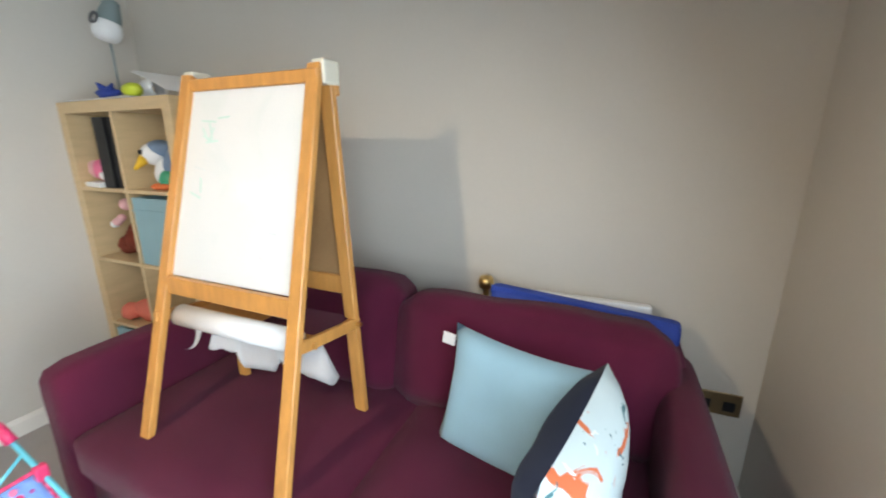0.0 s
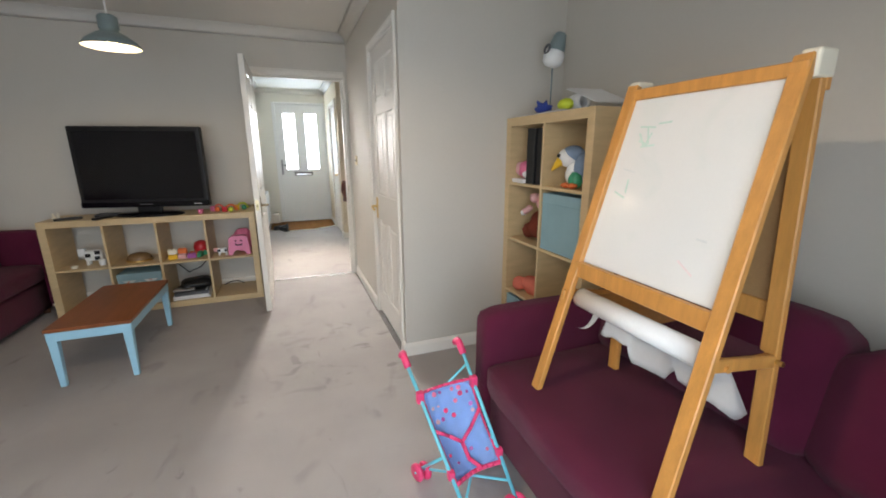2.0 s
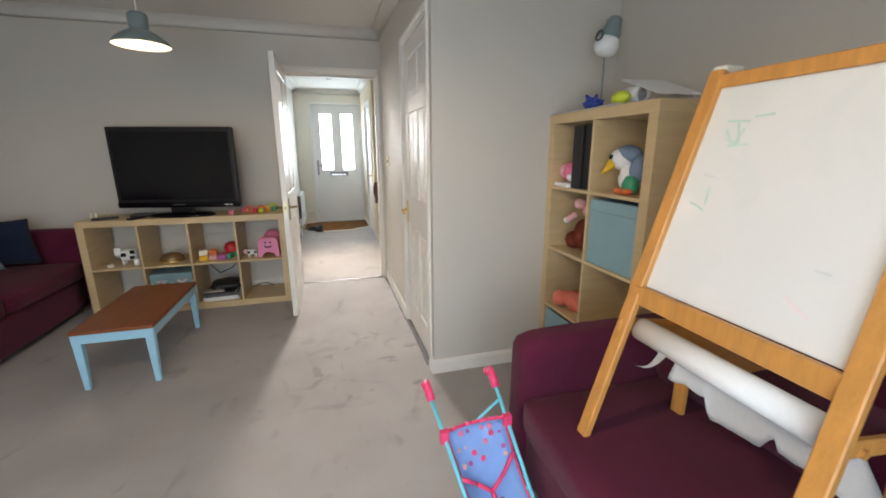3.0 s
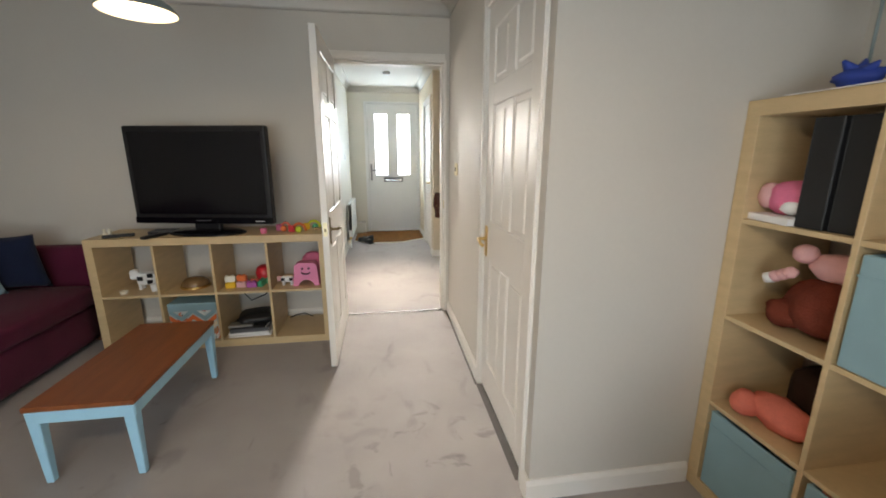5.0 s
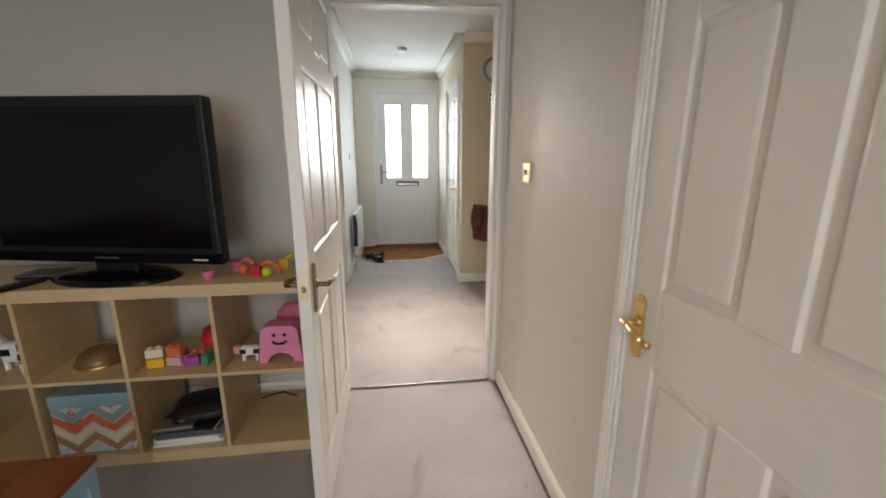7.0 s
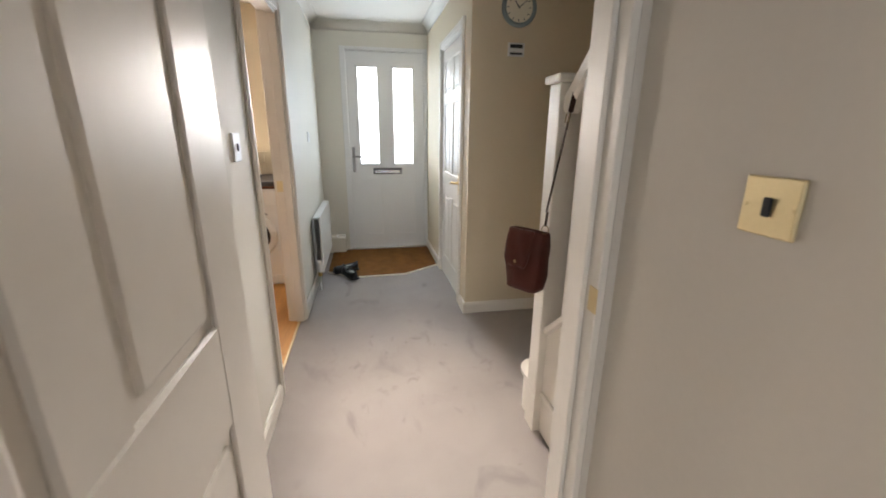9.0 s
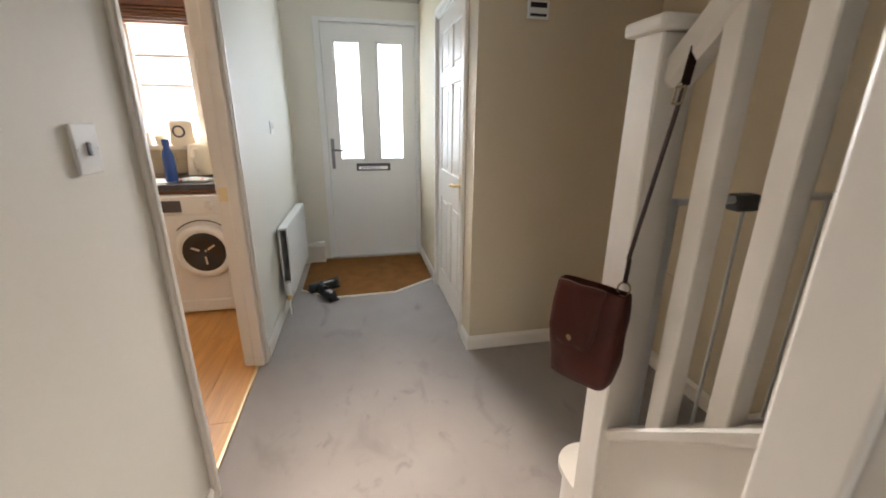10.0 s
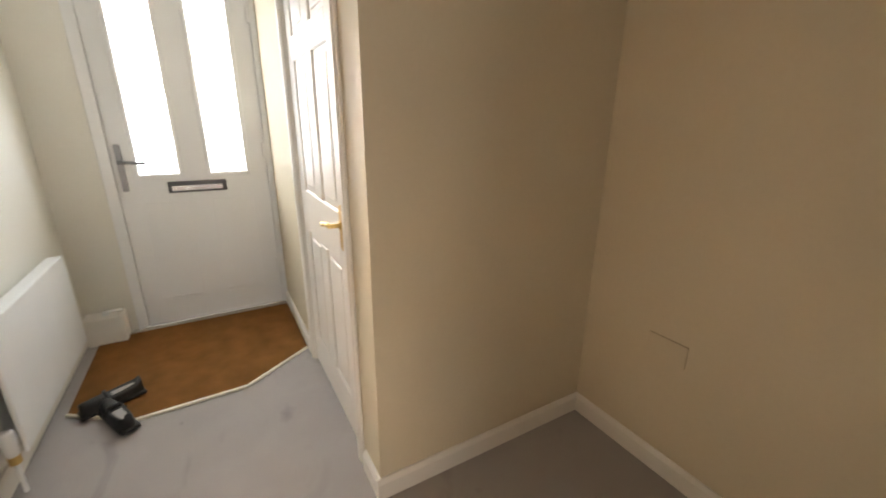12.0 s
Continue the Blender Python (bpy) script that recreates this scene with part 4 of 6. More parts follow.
r = radiator("radiator", pose(-0.40, 1.425, 0.14), 0.56, 0.62, "white panel radiator behind the sofa", proud=0.05)
v = part("valve", tube(bmesh.new(), (-0.03, 0.02, 0.54), (-0.03, 0.02, 0.60), 0.012, 12), BRASS, r, "brass radiator valve")
part("knob", lathe(bmesh.new(), [(0.012, 0), (0.028, 0.006), (0.03, 0.03), (0.024, 0.05), (0, 0.054)], 20, Matrix.Translation((-0.03, 0.02, 0.60))), BRASS, v, "", True)
part("pipe", tube(bmesh.new(), (-0.03, 0.02, -0.14), (-0.03, 0.02, 0.54), 0.0075, 10), BRASS, r)

# easel standing on the sofa seat
e = thing("easel", pose(-0.975, 0.6, 0.425), "wooden children's easel with whiteboard, standing on the sofa", "easel")
TOPY, TOPZ, BACKY, BACKZ = 0.30, 1.075, 0.36, -0.03
part("front_leg", bar(bmesh.new(), (-0.275, 0, 0), (-0.245, TOPY, TOPZ), 0.042, 0.022, 0.003, (0, 1, 0)), PINE, e)
part("front_leg", bar(bmesh.new(), (0.285, -0.02, 0), (0.235, TOPY, TOPZ), 0.042, 0.022, 0.003, (0, 1, 0)), PINE, e)
for sx in (-1, 1):
    part("back_leg", bar(bmesh.new(), (sx * 0.268, BACKY, BACKZ), (sx * 0.238, TOPY + 0.035, TOPZ - 0.03), 0.022, 0.042, 0.003, (1, 0, 0)), PINE, e)
    part("top_cap", bx(sx * 0.245 - 0.02, sx * 0.245 + 0.02, TOPY - 0.005, TOPY + 0.06, TOPZ - 0.05, TOPZ + 0.012, 0.006, 2), SHADEIN, e, "cream plastic hinge cap")


def on_front(z):
    return TOPY * z / TOPZ


for z0, z1 in ((0.435, 0.490), (1.028, 1.062)):
    zc = (z0 + z1) / 2
    part("rail", bar(bmesh.new(), (-0.262, on_front(zc) + 0.002, zc), (0.255, on_front(zc) - 0.004, zc), z1 - z0, 0.020, 0.003, (0, 1, 0.0)), PINE, e)
tilt = math.degrees(math.atan2(TOPY, TOPZ))
mm = Matrix.Translation((-0.004, on_front(0.757) + 0.004, 0.757)) @ pose(0, 0, 0, -tilt, 0, -0.5)
wb = part("whiteboard", bx(-0.252, 0.241, 0.0, 0.006, -0.277, 0.292, 0.001, m=mm), BOARD, e, "white dry-wipe board with faint green scribbles")
for i, (x, z, w2, a, mt) in enumerate(((-0.14, 0.19, 0.06, 4, PENGREEN), (-0.13, 0.165, 0.06, 70, PENGREEN), (-0.12, 0.13, 0.05, -6, PENGREEN), (-0.15, 0.15, 0.05, 55, PENGREEN), (-0.08, 0.20, 0.045, -4, PENGREEN), (-0.125, 0.15, 0.045, 110, PENGREEN), (-0.14, 0.14, 0.04, 20, PENGREEN),
                                   (-0.16, 0.05, 0.05, 10, PENGREY), (-0.15, 0.0, 0.045, 85, PENGREEN), (-0.17, -0.03, 0.05, 20, PENGREEN), (0.15, -0.12, 0.03, 5, PENGREY), (0.13, -0.2, 0.06, 30, PENPINK))):
    part("pen_mark", bx(-w2 / 2, w2 / 2, -0.0012, -0.0002, -0.0028, 0.0028, m=mm @ Matrix.Translation((x, 0, z)) @ pose(0, 0, 0, 0, a, 0)), mt, wb)
bt = math.degrees(math.atan2(BACKY - TOPY - 0.035, TOPZ - 0.03 - BACKZ))
mb = Matrix.Translation((0, 0.357, 0.75)) @ pose(0, 0, 0, bt, 0, 0)
part("back_board", bx(-0.24, 0.24, -0.003, 0.003, -0.27, 0.27, 0.001, m=mb), CHALK, e, "brown chalkboard back")
for z in (-0.30, 0.28):
    part("rail", bx(-0.262, 0.262, -0.01, 0.01, z - 0.03, z + 0.03, 0.003, m=mb), PINE, e)
for sx in (-1, 1):
    part("side_strut", bar(bmesh.new(), (sx * 0.27, 0.085, 0.368), (sx * 0.27, BACKY + 0.005, 0.328), 0.016, 0.035, 0.003), PINE, e)
    part("bolt", tube(bmesh.new(), (sx * 0.255, 0.345, 0.332), (sx * 0.295, 0.345, 0.332), 0.007, 10), BRASS, e)
part("tray", bx(-0.262, 0.262, 0.16, 0.362, 0.33, 0.345, 0.003), PINE, e, "shallow wooden tray")
part("tray_cloth", bx(0.02, 0.25, 0.21, 0.355, 0.3455, 0.349, 0.001), MAROON, e, "dull pink paper on the tray")
pr = part("paper_roll", tube(bmesh.new(), (-0.25, 0.152, 0.352), (0.22, 0.152, 0.352), 0.034, 28), PAPER, e, "thick roll of white drawing paper", True)
part("roll_pole", tube(bmesh.new(), (-0.285, 0.152, 0.352), (0.285, 0.152, 0.352), 0.009, 12), PINE, pr)
# torn paper hanging from the roll
bm = bmesh.new()
n = 40
prev = None
for i in range(n + 1):
    u = i / n
    x = -0.115 + 0.36 * u
    drop = (0.068 if u < 0.24 else 0.135 if u < 0.56 else 0.11 + 0.13 * (u - 0.56)) - 0.05 * max(0.0, (u - 0.9) / 0.1) ** 3
    drop += 0.014 * noise.noise((u * 13.3, 1.1, 0)) - 0.02 * (abs(u - 0.25) < 0.02) - 0.03 * (abs(u - 0.56) < 0.02)
    col = []
    for k in range(6):
        f = k / 5
        col.append(bm.verts.new((x + 0.07 * f * u, 0.150 + 0.07 * u - 0.02 * f + 0.014 * noise.noise((u * 2.2, f, 5)) * f, 0.322 - 0.72 * drop * f)))
    if prev:
        for k in range(5):
            bm.faces.new((prev[k], col[k], col[k + 1], prev[k + 1]))
    prev = col
bmesh.ops.solidify(bm, geom=bm.faces[:], thickness=0.0008)
part("torn_paper", bm, PAPER, pr, "torn curling paper end", True)
bm = bmesh.new()
prev = None
for i in range(13):
    f = i / 12
    c2 = [bm.verts.new((-0.15 - 0.10 * f ** 2 + k * 0.03 * (1 - f) ** 0.7, 0.122 + 0.02 * f, 0.338 - 0.10 * f + 0.008 * math.sin(f * 6))) for k in (0, 1)]
    if prev:
        bm.faces.new((prev[0], prev[1], c2[1], c2[0]))
    prev = c2
bmesh.ops.solidify(bm, geom=bm.faces[:], thickness=0.0008)
part("torn_paper", bm, PAPER, pr, "", True)

# doll's pushchair
s = thing("toy_pushchair", pose(0, 0, 0), "doll's pushchair, pink plastic, turquoise tubes, blue seat", "toy pushchair")
LA, LB, RA, RB = Vector((-1.475, 0.155, 0.515)), Vector((-1.10, 0.275, 0.05)), Vector((-1.45, 0.375, 0.545)), Vector((-1.155, 0.475, 0.05))


def along(a, b, f):
    return a + (b - a) * f


for a, b in ((LA, LB), (RA, RB)):
    part("tube", tube(bmesh.new(), a, b, 0.007, 10), TURQ, s, "", True)
    d2 = (b - a).normalized()
    part("grip", path_tube(bmesh.new(), [a + d2 * 0.03, a - d2 * 0.01, a + Vector((-0.03, 0, 0.012)), a + Vector((-0.055, 0, -0.008))], 0.014, 12), HOTPINK, s, "hot pink curved handle grip", True)
    k = along(a, b, 0.24)
    part("joint", bx(k.x - 0.014, k.x + 0.014, k.y - 0.014, k.y + 0.014, k.z - 0.022, k.z + 0.022, 0.005, 2), HOTPINK, s)
    k2 = along(a, b, 0.70)
    part("joint", bx(k2.x - 0.013, k2.x + 0.013, k2.y - 0.013, k2.y + 0.013, k2.z - 0.016, k2.z + 0.016, 0.005, 2), HOTPINK, s)
RL, RR = Vector((-1.425, 0.195, 0.05)), Vector((-1.41, 0.43, 0.05))
part("tube", tube(bmesh.new(), along(LA, LB, 0.6), RL, 0.006, 10), TURQ, s, "", True)
part("tube", tube(bmesh.new(), along(RA, RB, 0.6), RR, 0.006, 10), TURQ, s, "", True)
part("tube", tube(bmesh.new(), along(LA, LB, 0.88), RR, 0.005, 10), TURQ, s, "", True)
part("tube", tube(bmesh.new(), along(RA, RB, 0.88), RL, 0.005, 10), TURQ, s, "", True)
part("tube", tube(bmesh.new(), along(RA, RB, 0.12), along(LA, LB, 0.30) + Vector((-0.07, 0.05, -0.03)), 0.005, 10), TURQ, s, "", True)
for k, (p, ang) in enumerate(((LB, 20), (RB, 20), (RL, 20), (RR, 20))):
    for off in (-0.016, 0.016):
        q = Vector((p.x, p.y + off, 0.036))
        wh = part("wheel", lathe(bmesh.new(), [(0.006, -0.009), (0.033, -0.009), (0.036, -0.004), (0.036, 0.004), (0.033, 0.009), (0.006, 0.009)], 22, Matrix.Translation(q) @ pose(0, 0, 0, 90, 0, ang)), HOTPINK, s, "hot pink plastic wheel", True)
    part("axle", tube(bmesh.new(), (p.x, p.y - 0.028, 0.036), (p.x, p.y + 0.028, 0.036), 0.005, 8), TURQ, s)
# sling seat, hung between the tubes
bm = bmesh.new()
cols = []
for i in range(9):
    row = []
    for j in range(13):
        f = 0.22 + 0.54 * j / 12
        a, b = along(LA, LB, f), along(RA, RB, f)
        p = along(a, b, 0.04 + 0.92 * i / 8)
        sag = math.sin(math.pi * i / 8)
        low = max(0, j - 6) / 6
        p = p + Vector((-0.03 * sag - 0.03 * math.sin(math.pi * j / 12), 0, -0.015 * sag - 0.03 * math.sin(math.pi * low) * sag))
        row.append(bm.verts.new(p))
    cols.append(row)
for i in range(8):
    for j in range(12):
        bm.faces.new((cols[i][j], cols[i + 1][j], cols[i + 1][j + 1], cols[i][j + 1]))
pts = {(i, j): cols[i][j].co.copy() for i in range(9) for j in range(13)}
bmesh.ops.solidify(bm, geom=bm.faces[:], thickness=0.003)
seat = part("seat", bm, DOLLBLUE, s, "blue fabric sling seat with pink dots", True)
part("piping", path_tube(bmesh.new(), [pts[i, 0] for i in range(9)], 0.006, 8), HOTPINK, seat, "", True)
part("piping", path_tube(bmesh.new(), [pts[i, 12] for i in range(9)], 0.008, 8), HOTPINK, seat, "", True)
part("piping", path_tube(bmesh.new(), [pts[0, j] for j in range(13)], 0.004, 8), HOTPINK, seat, "", True)
part("piping", path_tube(bmesh.new(), [pts[8, j] for j in range(13)], 0.004, 8), HOTPINK, seat, "", True)
off = Vector((0.012, -0.004, 0.012))
part("strap", path_tube(bmesh.new(), [pts[0, 6] + off, pts[2, 7] + off, pts[4, 8] + off * 1.5], 0.007, 8), HOTPINK, seat, "", True)
part("strap", path_tube(bmesh.new(), [pts[8, 5] + off, pts[6, 7] + off, pts[4, 8] + off * 1.5], 0.007, 8), HOTPINK, seat, "", True)
part("strap", path_tube(bmesh.new(), [pts[4, 8] + off * 1.5, pts[4, 10] + off * 1.3, pts[5, 12] + off], 0.008, 8), HOTPINK, seat, "", True)
rnd = random.Random(5)
for k in range(22):
    i, j = rnd.randint(1, 7), rnd.choice((1, 2, 3, 4, 5, 9, 10))
    p = pts[i, j] + Vector((0.0035, 0, 0.003))
    nrm = (pts[min(8, i + 1), j] - pts[i - 1, j]).cross(pts[i, min(12, j + 1)] - pts[i, max(0, j - 1)]).normalized()
    nrm = nrm if nrm.x > 0 else -nrm
    bm = tube(bmesh.new(), p - nrm * 0.002, p + nrm * 0.0015, rnd.uniform(0.004, 0.010), 12)
    part("dot", bm, rnd.choice((PINK, PURPLE, PALEPINK, HOTPINK)), seat)


# ---- what stands in and on the tall shelf ----
def in_bk(c, r, x, y):
    cx, cz = cell_at(c, r)
    return BKS @ Matrix.Translation((cx + x, y, cz + 0.001))


def canvas_box(m, label):
    t = thing("storage_box", m, label, "storage box", "grey-blue storage boxes")
    for y in (0.0, 0.318):
        part("front_panel" if y == 0 else "back_panel", bx(-0.158, 0.158, y, y + 0.012, 0, 0.315, 0.004), BOXBLUE, t)
    for x in (-0.158, 0.146):
        part("side_panel", bx(x, x + 0.012, 0.012, 0.318, 0, 0.314, 0.004), BOXBLUE, t)
    part("base_panel", bx(-0.146, 0.146, 0.012, 0.318, 0, 0.012), BOXBLUE, t)
    part("hem", bx(-0.158, 0.158, -0.003, 0.0, 0.255, 0.262, 0.001), BOXBLUE, t)


canvas_box(in_bk(1, 2, 0.1675, 0.006), "grey-blue canvas storage box in the shelf")
canvas_box(in_bk(0, 0, 0.1675, 0.006), "grey-blue canvas storage box in the bottom cell")
canvas_box(in_bk(1, 0, 0.1675, 0.01), "grey-blue canvas storage box in the bottom cell")
for i in range(2):
    t = thing("ring_binder", in_bk(0, 3, 0.20 + 0.084 * i, 0.02 + 0.012 * i), "black ring binder standing upright in the shelf", "binder", "ring binders")
    bm = bx(-0.04, -0.037, 0, 0.27, 0, 0.315, 0.001)
    box(bm, 0.037, 0.04, 0, 0.27, 0, 0.315, 0.001)
    box(bm, -0.037, 0.037, 0, 0.003, 0, 0.315, 0.001)
    part("cover", bm, BLACK, t)
    part("pages", bx(-0.035, 0.035, 0.005, 0.24, 0.005, 0.30), PAPER, t)
t = thing("notepad", in_bk(0, 3, 0.085, 0.10), "white pad of paper lying in the shelf", "notepad")
part("sheets", bx(-0.075, 0.085, -0.09, 0.12, 0.0, 0.022, 0.002, m=pose(0, 0, 0, 0, 0, -8)), PAPER, t)
t = thing("pencil", in_bk(0, 3, 0.06, 0.02), "thin white pencil at the shelf edge", "pencil")
part("shaft", tube(bmesh.new(), (-0.045, 0.02, 0.004), (0.07, -0.01, 0.004), 0.0038, 6), PAPER, t)


def blob(bm, c, r, sc=(1, 1, 1), rough=0.12, seed=0, u=18, v=12):
    """A lumpy stuffed ball."""
    vs = bmesh.ops.create_uvsphere(bm, u_segments=u, v_segments=v, radius=1.0)["verts"]
    for q in vs:
        k = 1 + rough * noise.noise(q.co * 1.6 + Vector((seed, 0, 0))) + rough * 0.4 * noise.noise(q.co * 5 + Vector((0, seed, 0)))
        q.co = Vector(c) + Vector((q.co.x * sc[0], q.co.y * sc[1], q.co.z * sc[2])) * r * k
    return bm


t = thing("soft_toy", in_bk(0, 3, 0.085, 0.09) @ pose(0, 0, 0.022), "pink and lilac soft toy lying on paper", "soft toy")
part("body", blob(bmesh.new(), (0, 0, 0.055), 0.065, (1.25, 0.9, 0.85), 0.15, 3), PINK, t, "", True)
part("ear", blob(bmesh.new(), (-0.055, -0.03, 0.06), 0.035, (1, 0.7, 1.2), 0.1, 5), PALEPINK, t, "", True)
part("underside", blob(bmesh.new(), (0.03, -0.03, 0.03), 0.03, (1.3, 1, 0.8), 0.1, 8), PAPER, t, "", True)
# bird plush
t = thing("soft_toy", in_bk(1, 3, 0.13, 0.08) @ Matrix.Scale(0.84, 4), "blue and white bird soft toy, yellow beak", "soft toy")
part("body", blob(bmesh.new(), (0.03, 0.03, 0.085), 0.075, (0.9, 0.9, 1.1), 0.08, 1), PAPER, t, "white plush belly", True)
part("head", blob(bmesh.new(), (-0.02, 0.0, 0.185), 0.062, (1.1, 1, 0.95), 0.06, 2), PAPER, t, "", True)
part("cap", blob(bmesh.new(), (0.0, 0.02, 0.207), 0.066, (1.2, 1.0, 0.75), 0.06, 4), BLUEPLUSH, t, "slate blue plush crown", True)
part("wing", blob(bmesh.new(), (0.085, 0.03, 0.135), 0.07, (0.55, 0.8, 1.1), 0.12, 6), BLUEPLUSH, t, "", True)
part("beak", tube(bmesh.new(), (-0.035, -0.04, 0.165), (-0.065, -0.085, 0.105), 0.03, 14, 0.006), YELLOW, t, "yellow felt beak", True)
part("eye", blob(bmesh.new(), (-0.035, -0.058, 0.195), 0.013, rough=0), BLACK, t, "", True)
part("scarf", blob(bmesh.new(), (0.075, -0.01, 0.05), 0.045, (1, 0.9, 1.2), 0.15, 9), GREEN, t, "green cloth", True)
for x in (0.03, 0.09):
    part("foot", blob(bmesh.new(), (x, -0.04, 0.018), 0.026, (1, 1.4, 0.65), 0.1, 2), ORANGE, t, "", True)
# brown plush with a pale pink toy
t = thing("soft_toy", in_bk(0, 2, 0.215, 0.14), "dark red-brown shaggy soft toy", "soft toy")
part("body", blob(bmesh.new(), (0, 0, 0.095), 0.10, (1.05, 1, 0.95), 0.25, 11), BROWN, t, "", True)
part("arm", blob(bmesh.new(), (-0.07, -0.06, 0.06), 0.05, (1.3, 0.9, 0.9), 0.25, 13), BROWN, t, "", True)
t = thing("soft_toy", in_bk(0, 2, 0.20, 0.13) @ pose(0, 0, 0.185), "pale pink soft toy lying on the brown one", "soft toy")
part("body", blob(bmesh.new(), (0.03, 0, 0.045), 0.052, (1.6, 0.9, 0.85), 0.12, 15), PALEPINK, t, "", True)
part("head", blob(bmesh.new(), (-0.05, -0.03, 0.075), 0.034, (1, 1, 0.9), 0.1, 17), PALEPINK, t, "", True)
for k in range(4):
    part("paw", blob(bmesh.new(), (-0.06 - 0.022 * k, -0.06, 0.012 - 0.012 * k), 0.02, (1, 1, 0.9), 0.15, 19 + k), PAPER if k == 3 else PALEPINK, t, "", True)
# coral plush, dark bag
t = thing("soft_toy", in_bk(0, 1, 0.18, 0.10), "coral pink soft toy lying in the shelf", "soft toy")
part("body", blob(bmesh.new(), (0, 0, 0.055), 0.066, (1.7, 1.0, 0.83), 0.18, 21), CORAL, t, "", True)
part("head", blob(bmesh.new(), (-0.085, -0.05, 0.05), 0.045, (1.1, 1, 1), 0.14, 23), CORAL, t, "", True)
t = thing("pouch", in_bk(0, 1, 0.20, 0.25), "dark brown cloth pouch in the shelf", "pouch")
part("body", soft_box(bmesh.new(), -0.09, 0.11, -0.07, 0.06, 0, 0.20, 0.04, 0.012, 7, 3), STRAP, t, "", True)
part("buckle", bx(0.0, 0.04, -0.082, -0.074, 0.10, 0.13, 0.003), SILVER, t)
t = thing("soft_toy", in_bk(1, 0, 0.06, 0.05) @ pose(0, 0, 0.245), "red toy in the box", "soft toy")
part("body", blob(bmesh.new(), (0, 0.03, 0.03), 0.045, (1, 1, 1), 0.15, 27), CORAL, t, "", True)

BT = 1.488
t = thing("paper_sheet", BKS @ Matrix.Translation((0.35, 0.12, BT)), "sheets of paper on top of the shelf", "paper", "papers on the shelf")
for k in range(3):
    part("sheet", bx(-0.22, 0.20, -0.13, 0.12, 0.0015 * k, 0.0015 * k + 0.001, m=pose(0.02 * k, 0, 0.0, 0, 0, 4 - 5 * k)), PAPER, t)
t = thing("toy_starfish", BKS @ Matrix.Translation((0.235, 0.10, BT + 0.0055)), "dark blue pointed soft toy on the shelf top", "soft toy")
part("body", blob(bmesh.new(), (0, 0, 0.03), 0.04, (1.5, 1, 0.72), 0.15, 31), ROYAL, t, "", True)
for a in (20, 100, 170, 250, 320):
    d2 = Vector((math.cos(radians(a)), 0.4 * math.sin(radians(a)), abs(math.sin(radians(a))) * 0.8))
    part("point", tube(bmesh.new(), Vector((0, 0, 0.028)) + d2 * 0.02, Vector((0, 0, 0.022)) + d2 * 0.075, 0.022, 10, 0.004), ROYAL, t, "", True)
t = thing("spectacles", BKS @ Matrix.Translation((0.42, 0.04, BT + 0.0055)), "dark sunglasses lying on the papers", "sunglasses")
for sx in (-1, 1):
    part("lens_rim", lathe(bmesh.new(), [(0.018, 0), (0.024, 0), (0.024, 0.004), (0.018, 0.004)], 18, Matrix.Translation((sx * 0.028, 0, 0.002))), BLACK, t)
    part("temple", tube(bmesh.new(), (sx * 0.05, 0, 0.004), (sx * 0.045 - 0.08, 0.05, 0.004), 0.0025, 6), BLACK, t)
t = thing("paper_tube", BKS @ Matrix.Translation((0.50, 0.16, BT + 0.0045)), "rolled white paper on top of the shelf", "paper roll")
part("roll", lathe(bmesh.new(), [(0.036, 0), (0.04, 0), (0.045, 0.02), (0.045, 0.10), (0.03, 0.12), (0.026, 0.1)], 20, Matrix.Translation((-0.08, 0, 0.045)) @ pose(0, 0, 0, 0, 90, -10)), PAPER, t, "", True)
part("sheet", bx(-0.03, 0.25, -0.10, 0.10, 0.0, 0.0015, m=pose(0.0, 0.02, 0.105, 0, 20, -8)), PAPER, t)
part("sheet", bx(-0.04, 0.20, -0.09, 0.10, 0.0, 0.0015, m=pose(0.0, 0.0, 0.092, 0, 21, 9)), PAPER, t)
t = thing("toy_ball", BKS @ Matrix.Translation((0.53, 0.03, BT + 0.0045)), "lime yellow squashed toy on the shelf top", "toy")
part("body", blob(bmesh.new(), (0, 0, 0.027), 0.04, (1.2, 0.9, 0.7), 0.12, 33), LIME, t, "", True)
# slim lamp on the shelf top
t = thing("desk_lamp", BKS @ Matrix.Translation((0.20, 0.17, BT)), "slim grey lamp with a small white head", "lamp")
part("base", lathe(bmesh.new(), [(0.055, 0), (0.055, 0.008), (0.048, 0.014), (0.006, 0.018)], 28), LAMPGREY, t, "", True)
part("stem", path_tube(bmesh.new(), [(0, 0, 0.01), (0, 0, 0.40), (0.03, -0.02, 0.43)], 0.0045, 8), LAMPGREY, t, "", True)
HD = Matrix.Translation((0.06, -0.03, 0.33)) @ pose(0, 0, 0, -14, 8, 0)
part("cap", lathe(bmesh.new(), [(0.046, 0.012), (0.047, 0.03), (0.041, 0.058), (0.034, 0.082), (0.03, 0.10), (0.018, 0.108), (0, 0.11)], 28, HD), LAMPGREY, t, "grey enamel lamp cap", True)
part("shade", lathe(bmesh.new(), [(0.044, 0.014), (0.054, 0.0), (0.058, -0.025), (0.052, -0.052), (0.036, -0.068), (0.0, -0.074)], 28, HD), WHITE, t, "white rounded lamp glass", True)
part("ring", lathe(bmesh.new(), [(0.018, -0.004), (0.026, -0.004), (0.027, 0.004), (0.018, 0.004)], 26, HD @ Matrix.Translation((0.0, -0.056, 0.005)) @ pose(0, 0, 0, 90, 0, 0)), GREY, t, "dark round pull ring", True)
